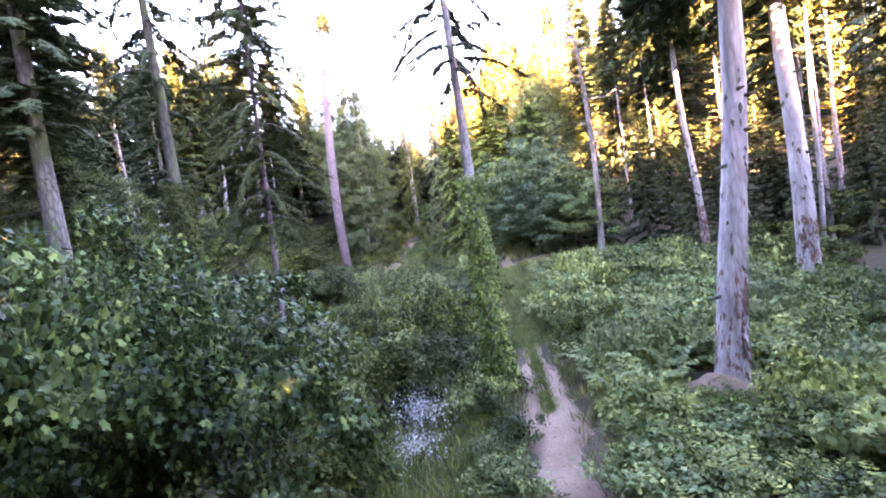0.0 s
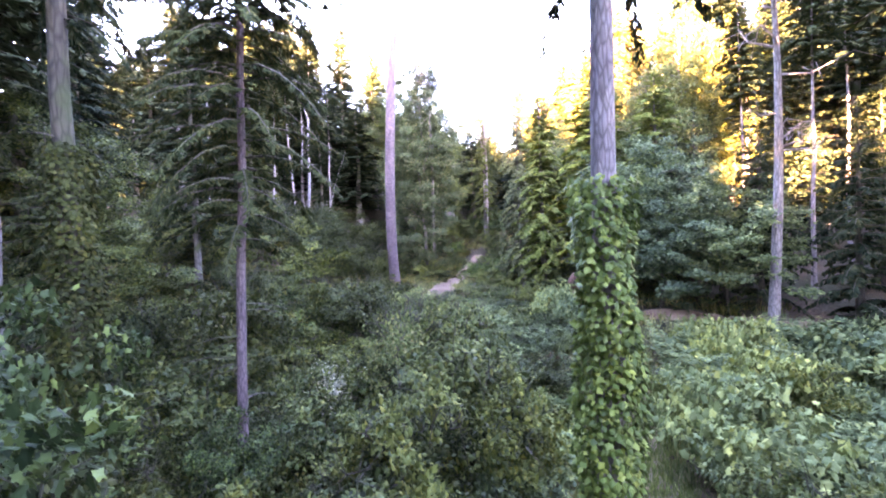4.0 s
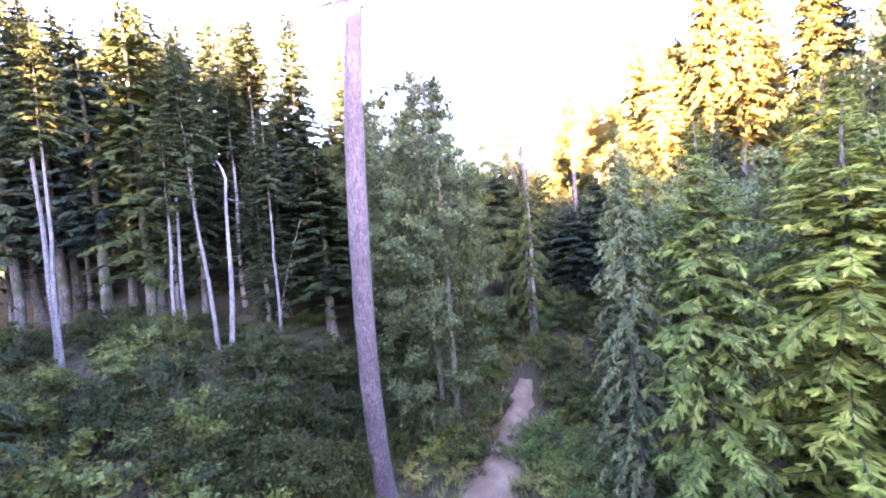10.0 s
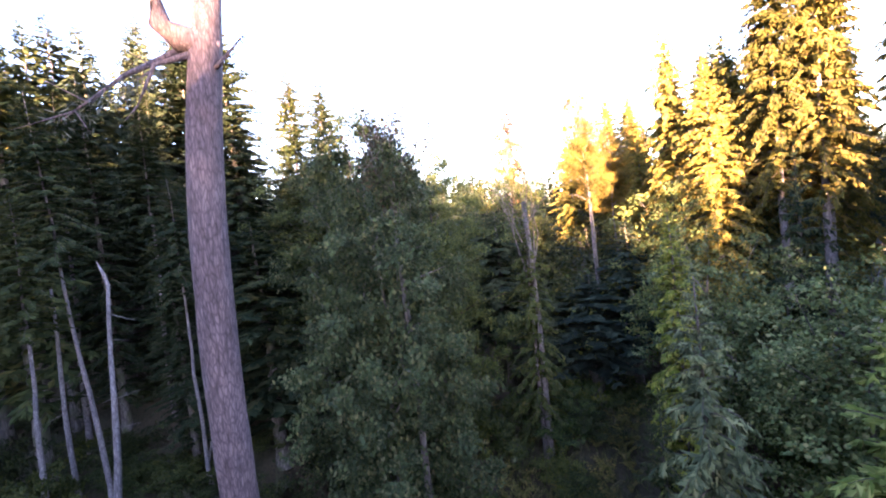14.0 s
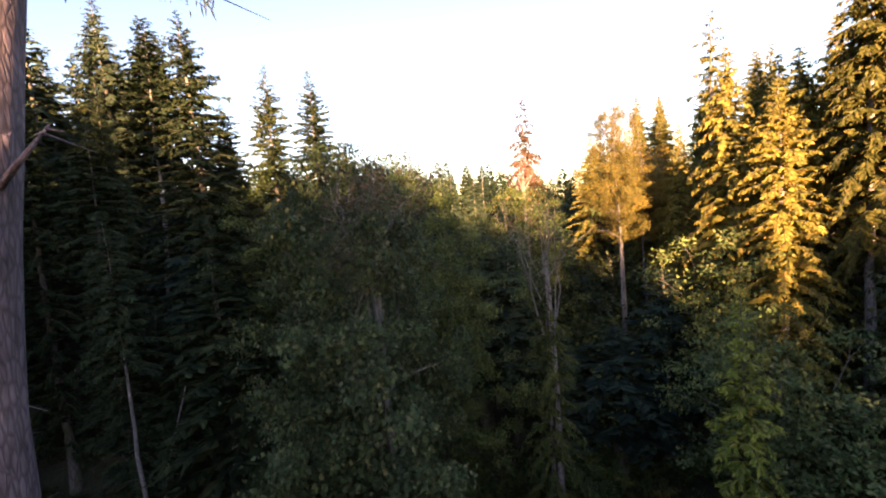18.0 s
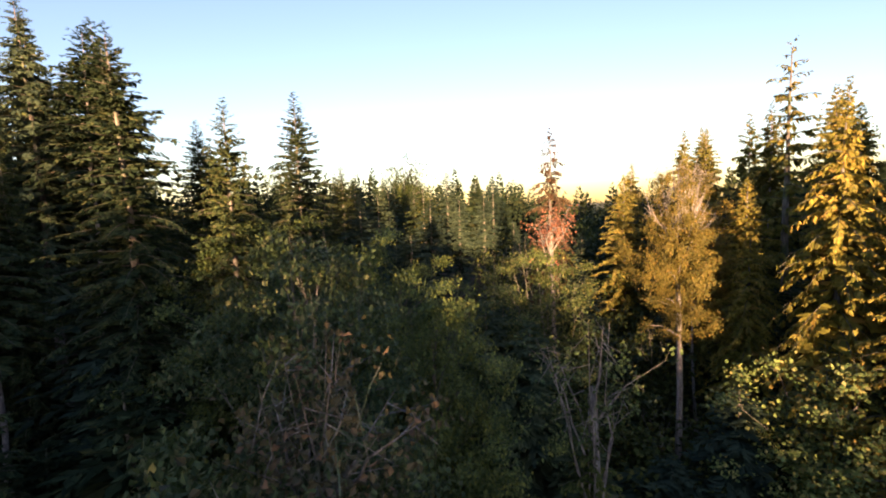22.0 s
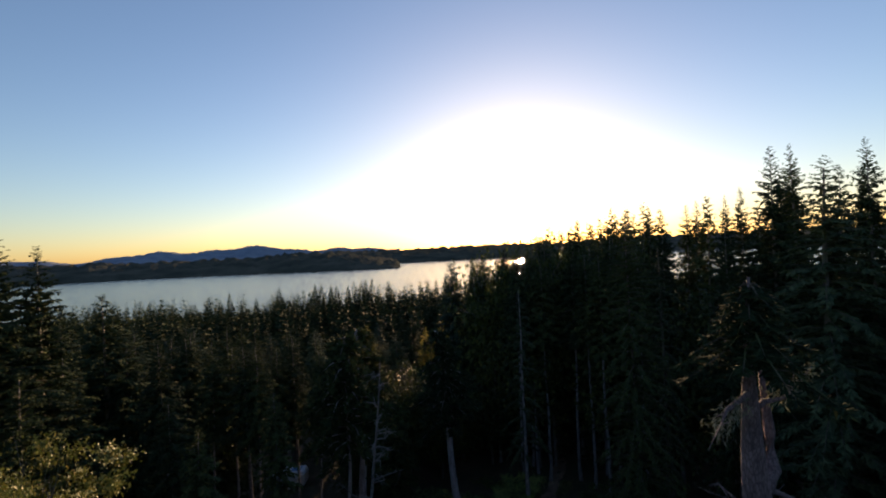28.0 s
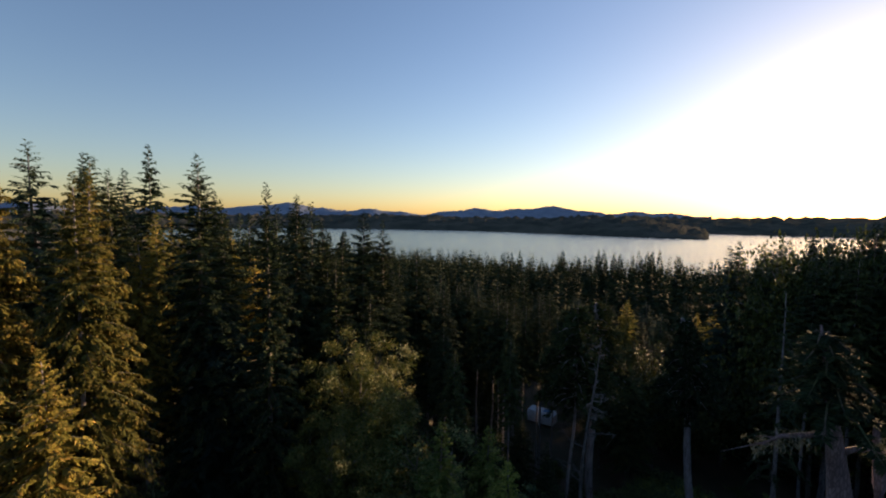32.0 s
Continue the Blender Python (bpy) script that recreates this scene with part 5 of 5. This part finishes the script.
thicket(26, (-30, -9.8), (25, 36.5), (bush_dark, bush_mid, bush_dark, bush_dark), 1.6, 2.7, 1.2, 1.7, apart=3.1)
thicket(26, (-32, -12), (36, 44), (bush_dark,), 0.8, 1.5, 1.2, 1.7, apart=1.7)
thicket(24, (-9.5, -1), (35, 46), (bush_mid, bush_light, bush_dark), 0.9, 1.8, 0.9, 1.4, gap=0.5)
thicket(26, (-4, 8), (39, 48), (bush_light, bush_mid, bush_bright), 0.9, 2.0, 0.9, 1.5, gap=0.4)
thicket(22, (-4.5, 3), (29, 38), (bush_light, bush_mid), 0.7, 1.4, 0.8, 1.2, gap=0.7)
thicket(7, (-14.5, -8.6), (26.5, 33.5), (bush_dark, bush_mid, bush_dark, bush_olive), 1.1, 1.8, 1.0, 1.4, gap=0.5, apart=2.6)
thicket(12, (-8, -1), (20, 28), (bush_light, thimble, bush_mid), 0.6, 1.1, 0.8, 1.2, bare, apart=1.5)
thicket(14, (-30, -10), (8, 22), (bush_dark, bush_bright, bush_mid), 1.5, 2.6, 1.2, 2.0)
thicket(6, (2.8, 9), (6, 18), (bush_blue, bush_light), 0.6, 1.0, 0.8, 1.2, lambda x, y: math.hypot(x - 6.6, y - 9.0) > 2.4)
thicket(52, (1.8, 12), (4.5, 19.5), (thimble, thimble, thimble, bush_light), 0.9, 1.6, 0.9, 1.5, lambda x, y: math.hypot(x - 6.4, y - 9.2) > 1.9 and not (3.2 < x < 6.6 and y < 9.2), 0.85, 1.2)
thicket(12, (3.0, 6.8), (4.5, 9), (thimble, bush_light), 0.4, 0.65, 0.7, 1.0, gap=0.8, apart=0.9)
thicket(5, (2.6, 11), (6, 19), (bush_mid, bush_blue), 1.1, 1.7, 0.9, 1.3, lambda x, y: math.hypot(x - 6.6, y - 9.0) > 2.6, 0.8)
thicket(9, (-3.2, 2.5), (12, 22), (thimble, bush_blue), 0.6, 1.0, 0.8, 1.2, gap=0.6)
thicket(16, (12.5, 22), (13, 22), (bush_light, bush_mid, thimble), 0.7, 1.4, 0.9, 1.5)
thicket(14, (-0.6, 1.4), (5.5, 12), (thimble, bush_blue, thimble), 0.4, 0.8, 0.5, 0.8, by_blossom, gap=0.5)
thicket(12, (-2, 9), (-1, 6), (bush_light, bush_blue), 0.5, 0.9, 0.7, 1.0)
thicket(26, (-1.5, 6), (20, 29), (bush_blue, bush_mid), 0.5, 1.1, 0.7, 1.2, gap=0.3)


# ---- bracken, grass and litter ----
def bracken(name, n, xs, ys, seed, low, high, keep, material=LEAF_FERN, label="waist-high pale green bracken"):
    g = np.random.default_rng(seed)
    piles = []
    made = 0
    while made < n:
        x, y = g.uniform(*xs), g.uniform(*ys)
        if off_trail(x, y) < (1.25 if y < 20 else 0.7) or not keep(x, y):
            continue
        made += 1
        z, h = ground_z(x, y), g.uniform(low, high)
        for f in range(int(g.integers(3, 6))):
            a = g.uniform(0, 6.28)
            out = np.array([math.cos(a), math.sin(a), 0])
            k = 13
            u = np.linspace(0.25, 1, k)[:, None]
            p = np.array([x, y, z]) + out * (u ** 1.6) * h * 0.95 + np.array([0, 0, 1]) * (u * 1.35 - 0.55 * u ** 3) * h
            side = np.cross(out, [0, 0, 1])
            ln = (0.36 * h * (1.05 - u[:, 0]) + 0.05)
            for sgn in (1, -1):
                way = side * sgn + out * 0.45 + np.array([0, 0, -0.15]) + g.normal(0, 0.12, (k, 3))
                piles.append(kites(p, way, np.array([0, 0, 1.0]) - out * 0.3 + g.normal(0, 0.25, (k, 3)), ln, ln * 0.34, 0.15))
    v = np.concatenate(piles)
    return tagged(new(name, mesh_from(name, v, quads(len(v) // 4), material)), label, "ferns", kind="stuff")


bracken("bracken", 620, (1.8, 13), (4.5, 20.5), 111, 0.7, 1.4, lambda x, y: math.hypot(x - 6.4, y - 9.2) > 1.3 and not (3.2 < x < 6.6 and y < 9.2))
bracken("bracken", 700, (-28, -8.5), (24, 35), 114, 0.4, 0.9, lambda x, y: math.sin(0.9 * x + 1.3 * y) > -0.3, LEAF_FERN_DRY, "yellowing bracken between the shrubs")
bracken("bracken", 260, (-8.5, 0), (34, 46), 115, 0.4, 0.8, lambda x, y: True, LEAF_FERN_DRY, "yellowing bracken along the footpath")
bracken("bracken", 260, (-3.0, 2.2), (13, 26), 112, 0.5, 0.9, bare)
bracken("bracken", 160, (-1.0, 6.5), (-2, 6), 113, 0.4, 0.8, lambda x, y: x > 1.6)


def tufts(name, label, n, xs, ys, seed, material, low, high, keep, flat=False):
    g = np.random.default_rng(seed)
    xs_, ys_ = g.uniform(*xs, n * 3), g.uniform(*ys, n * 3)
    pick = [i for i in range(n * 3) if keep(xs_[i], ys_[i])][:n]
    x, y = xs_[pick], ys_[pick]
    p = np.column_stack([x, y, land(x, y) + (0.05 if flat else 0.0)])
    p = np.repeat(p, 1 if flat else 7, 0)
    m = len(p)
    p[:, :2] += g.normal(0, 0.08, (m, 2))
    way = g.normal(0, 1, (m, 3)) * [1, 1, 0.2] if flat else g.normal(0, 0.35, (m, 3)) + [0, 0, 1]
    face = np.tile([0, 0, 1.0], (m, 1)) + g.normal(0, 0.3, (m, 3)) if flat else g.normal(0, 1, (m, 3))
    ln = g.uniform(low, high, m)
    v = kites(p, way, face, ln, ln * (0.6 if flat else 0.07), 0.1)
    return tagged(new(name, mesh_from(name, v, quads(m), material)), label, "grass" if not flat else "leaf litter", kind="stuff")


tufts("grass", "dry grass along the footpath", 7500, (-13, 9), (-3, 45), 121, GRASS, 0.15, 0.5, lambda x, y: (0.75 if y > 26.5 else 0.55 if y < 20 else 0.32) < off_trail(x, y) < 1.6)
tufts("grass", "short green grass growing over the footpath", 3600, (1.2, 4.2), (9.5, 22.5), 126, GRASS_GREEN, 0.08, 0.26, lambda x, y: off_trail(x, y, (MAIN_TRAIL,)) < (0.7 if y > 14 else 0.16))
tufts("grass", "low green grass round the blossom", 2600, (-2.4, 1.3), (1.5, 11), 127, GRASS_GREEN, 0.12, 0.38, lambda x, y: True)
tufts("grass", "thin grass in the clearing", 6000, (-12, 4), (18, 46), 122, GRASS, 0.15, 0.45, lambda x, y: off_trail(x, y, (MAIN_TRAIL, BANK_PATH)) > (0.8 if y > 26.5 else 0.4))
tufts("grass", "rusty dry grass on bare soil", 1500, (-4, 1.8), (15, 24), 124, LITTER, 0.12, 0.4, lambda x, y: math.sin(1.3 * x + 0.7 * y) > -0.2)
tufts("leaf_litter", "reddish fallen leaves on bare soil", 2600, (-6.4, -2.8), (18.6, 24.8), 128, LITTER, 0.07, 0.17, lambda x, y: not bare(x, y), True)
tufts("leaf_litter", "fallen brown leaves on the open slope", 6000, (-30, -8), (22, 36), 125, LITTER, 0.06, 0.15, lambda x, y: True, True)
tufts("leaf_litter", "fallen brown leaves and needles", 9000, (-14, 12), (-3, 46), 123, LITTER, 0.05, 0.12, lambda x, y: True, True)


# ---- a rotten red stump, a post and the dead tree below the turn ----
def stump(x, y):
    root = thing("tree_stump", "rotten reddish stump under the hemlock", "stump")
    root.location = (x, y, ground_z(x, y) - 0.1)
    p = Pile()
    p.add(*tube([[0, 0, 0], [0.03, 0, 0.4], [0.05, 0.02, 0.8], [0.1, 0.02, 1.1]], [0.42, 0.30, 0.22, 0.08], 11, 5, 0.4))
    part("trunk", p.mesh("trunk", REDWOOD, True), root)
    for k in range(4):
        q = Pile()
        a = k * 1.6
        q.add(*tube([[math.cos(a) * 0.3, math.sin(a) * 0.3, 0.25], [math.cos(a) * 0.7, math.sin(a) * 0.7, 0.06]], [0.1, 0.04], 6, k, 0.3))
        part("root", q.mesh("root", REDWOOD, True), root)


stump(2.2, 28.0)


def soil_mound(x, y, R, h, seed):
    """Bare brown soil heaped at the foot of a trunk."""
    g = np.random.default_rng(seed)
    rows, sides, rings = [], 18, 7
    for i in range(rings):
        for k in range(sides):
            a, q = 6.283 * k / sides, R * (i + 0.3) / rings * (1 + 0.15 * math.sin(2 * k))
            px, py = x + math.cos(a) * q, y + math.sin(a) * q
            rows.append((px, py, ground_z(px, py) + h * (1 - (i / (rings - 1)) ** 1.5) + 0.05 * g.random() - 0.12 * (i == rings - 1)))
    f = [[i * sides + k, (i + 1) * sides + k, (i + 1) * sides + (k + 1) % sides, i * sides + (k + 1) % sides] for i in range(rings - 1) for k in range(sides)]
    f.append(list(range(sides))[::-1])
    tagged(new("soil_mound", mesh_from("soil_mound", rows, f, EARTH, True)), "brown bare soil heaped at the great trunk's foot", "soil", kind="structure")


soil_mound(6.2, 9.2, 1.15, 0.45, 151)


def marker(x, y):
    root = thing("marker_post", "small white wooden marker post in the undergrowth", "post")
    root.location = (x, y, ground_z(x, y) - 0.05)
    p = Pile()
    p.add(*tube([[0, 0, 0], [0.01, 0, 0.5], [0.015, 0, 0.95]], [0.03, 0.03, 0.028], 8, 1, 0.05))
    part("shaft", p.mesh("shaft", plain("white_paint", (0.75, 0.75, 0.72))), root)
    q = Pile()
    q.add(*tube([[0.015, 0, 0.95], [0.016, 0, 1.0]], [0.032, 0.012], 8))
    part("cap", q.mesh("cap", DEADWOOD), root)


marker(-4.3, 14.4)


def dead_tree(x, y, top):
    g = np.random.default_rng(131)
    root = thing("dead_tree", "bleached dead tree with bare crooked branches", "dead tree")
    z = ground_z(x, y) - 0.1
    root.location = (x, y, z)
    H = top - z
    s = np.linspace(0, 1, 12)
    pts = np.column_stack([0.4 * np.sin(s * 4), 0.3 * np.sin(s * 5), s * H])
    p = Pile()
    p.add(*tube(pts, 0.17 * (1 - 0.9 * s), 8, 1, 0.1))
    part("trunk", p.mesh("trunk", DEADWOOD, True), root)
    for k in range(22):
        h = g.uniform(0.35, 0.97) * H
        c, a, L = along(pts, h), g.uniform(0, 6.28), g.uniform(0.8, 2.6) * (1.25 - h / H)
        d = np.array([math.cos(a), math.sin(a), g.uniform(-0.1, 0.5)])
        m, e = c + d * L * 0.5 + g.normal(0, 0.12, 3), c + d * L + g.normal(0, 0.2, 3)
        q = Pile()
        q.add(*tube([c, m, e], [0.045, 0.03, 0.008], 5, k))
        for j in range(5):
            b = c + (e - c) * g.uniform(0.3, 1)
            q.add(*tube([b, b + g.normal(0, 0.3, 3) + [0, 0, -0.15]], [0.016, 0.004], 4))
        part("branch", q.mesh("branch", DEADWOOD), root)


dead_tree(7.4, 20.7, 15.8)


def dead_twigs(x, y, z, R, seed, name, label, material, leaf=None, n=26):
    """A bare twiggy treetop: forked grey branches, with dry leaves where given."""
    g = np.random.default_rng(seed)
    root = thing(name, label, "dead tree")
    base = ground_z(x, y)
    root.location = (x, y, base)
    H = z - base
    p = Pile()
    p.add(*tube([[0, 0, 0], [0.1, 0, H * 0.5], [0, 0.1, H - R]], [0.13, 0.1, 0.07], 7, seed, 0.1))
    part("trunk", p.mesh("trunk", material, True), root)
    c, lv = np.array([0, 0.1, H - R]), Pile()
    for k in range(n):
        a, el = g.uniform(0, 6.28), g.uniform(0.25, 1.5)
        d = np.array([math.cos(a) * math.cos(el), math.sin(a) * math.cos(el), math.sin(el)]) * R
        m, e = c + d * 0.5 + g.normal(0, 0.1, 3), c + d * g.uniform(0.8, 1.1)
        q = Pile()
        st = c - [0, 0, g.uniform(0, 2.6 * R)]
        m = m + (st - c) * 0.35
        q.add(*tube([st, m * 0.7 + st * 0.3 + g.normal(0, 0.08, 3), m, e], [0.035, 0.026, 0.018, 0.005], 4))
        fine = Pile()
        for j in range(7):
            b = m + (e - m) * g.uniform(-0.4, 1)
            t = b + g.normal(0, 0.22 * R, 3)
            fine.add(*tube([b, t], [0.012, 0.003], 3))
            if leaf:
                w = 9
                lv.leaves(kites(t + g.normal(0, 0.14, (w, 3)), g.normal(0, 1, (w, 3)), g.normal(0, 1, (w, 3)), 0.11, 0.08))
        bough = part("branch", q.mesh("branch", material), root)
        tagged(part("twigwork", fine.mesh("twigwork", material), bough), kind="stuff")
    if leaf:
        tagged(part("dry_leaves", lv.mesh("dry_leaves", leaf), root), kind="stuff")


dead_twigs(-4.8, 51.3, 18.6, 0.95, 141, "red_leaved_tree", "small treetop with dead salmon-red leaves", DEADWOOD, LEAF_RED, 10)
dead_twigs(-3.6, 43.2, 16.2, 1.6, 142, "dead_alder_tree", "grey half-bare alder with forked dead twigs", DEADWOOD, LEAF_OLIVE, 10)
dead_twigs(-6.9, 36.9, 17.3, 1.4, 144, "withered_alder_top", "pale forked alder top with withered brown leaf clusters", BARK_GREY, LEAF_DRY, 16)
dead_twigs(-0.7, 48.5, 20.2, 1.3, 143, "dead_alder_tree", "bare grey treetop over yellow leaves", DEADWOOD, None, 20)


# ---- the trailer parked in the wood ----
def trailer(x, y, turn):
    root = thing("camper_trailer", "small white camper trailer parked in the forest", "trailer")
    root.matrix_world = pose(x, y, ground_z(x, y), 0, 0, turn) @ Matrix.Scale(0.75, 4)
    white, blue, dark, grey = plain("white_shell", (0.72, 0.76, 0.80), 0.35), plain("blue_tarpaulin", (0.10, 0.28, 0.55), 0.5), plain("dark_glass", (0.03, 0.035, 0.04), 0.1), plain("tyre_rubber", (0.03, 0.03, 0.03), 0.8)

    def box(name, size, at, material, parent, label="", bev=0.04):
        bm = bmesh.new()
        bmesh.ops.create_cube(bm, size=1.0, matrix=Matrix.Translation(at) @ Matrix.Diagonal((*size, 1)))
        bmesh.ops.bevel(bm, geom=list(bm.edges), offset=bev, segments=2, affect="EDGES")
        me = bpy.data.meshes.new(name)
        bm.to_mesh(me)
        me.materials.append(material)
        return part(name, me, parent, label)

    box("body", (4.3, 2.1, 1.75), (0, 0, 1.35), white, root, bev=0.18)
    box("roof", (4.1, 1.95, 0.10), (0, 0, 2.27), white, root)
    box("roof_hatch", (0.6, 0.6, 0.14), (0.9, 0.1, 2.38), white, root)
    box("tarpaulin", (1.3, 1.2, 0.05), (-0.9, -0.1, 2.35), blue, root, "folded blue tarpaulin", 0.02)
    for sx in (-1.2, 0.4):
        w = box("window", (0.9, 0.04, 0.55), (sx, -1.06, 1.65), dark, root, bev=0.015)
        box("window_frame", (1.0, 0.03, 0.65), (sx, -1.05, 1.65), white, w, bev=0.012)
    d = box("door", (0.65, 0.04, 1.5), (1.5, -1.06, 1.3), white, root, bev=0.015)
    box("door_handle", (0.1, 0.03, 0.03), (1.28, -1.095, 1.3), dark, d, bev=0.01)
    for sy in (-0.95, 0.95):
        p = Pile()
        p.add(*tube([[0, sy - 0.1, 0.33], [0, sy - 0.08, 0.33], [0, sy + 0.08, 0.33], [0, sy + 0.1, 0.33]], [0.26, 0.33, 0.33, 0.26], 20))
        wheel = part("wheel", p.mesh("wheel", grey, True), root)
        q = Pile()
        q.add(*tube([[0, sy - 0.115, 0.33], [0, sy + 0.115, 0.33]], [0.18, 0.18], 16))
        part("rim", q.mesh("rim", white), wheel)
    box("drawbar", (1.2, 0.08, 0.08), (2.6, 0, 0.5), dark, root, bev=0.01)


trailer(26.9, 6.1, 25)

for proto in (thin_fir, fir_a, fir_b, fir_c, tall_fir, sparse, young, hemlock, spruce, gold_alder, hemlock_dark, alder_dark, weeper, brown, gold_lit_fir, amber_lit_fir, mid_a, mid_b, mid_c, maple, alder, alder_b, gold_tree, small_maple, mid_wood, bush_bright, bush_dark, bush_mid, bush_light, bush_blue, bush_olive, blossom, thimble):
    drop(proto)
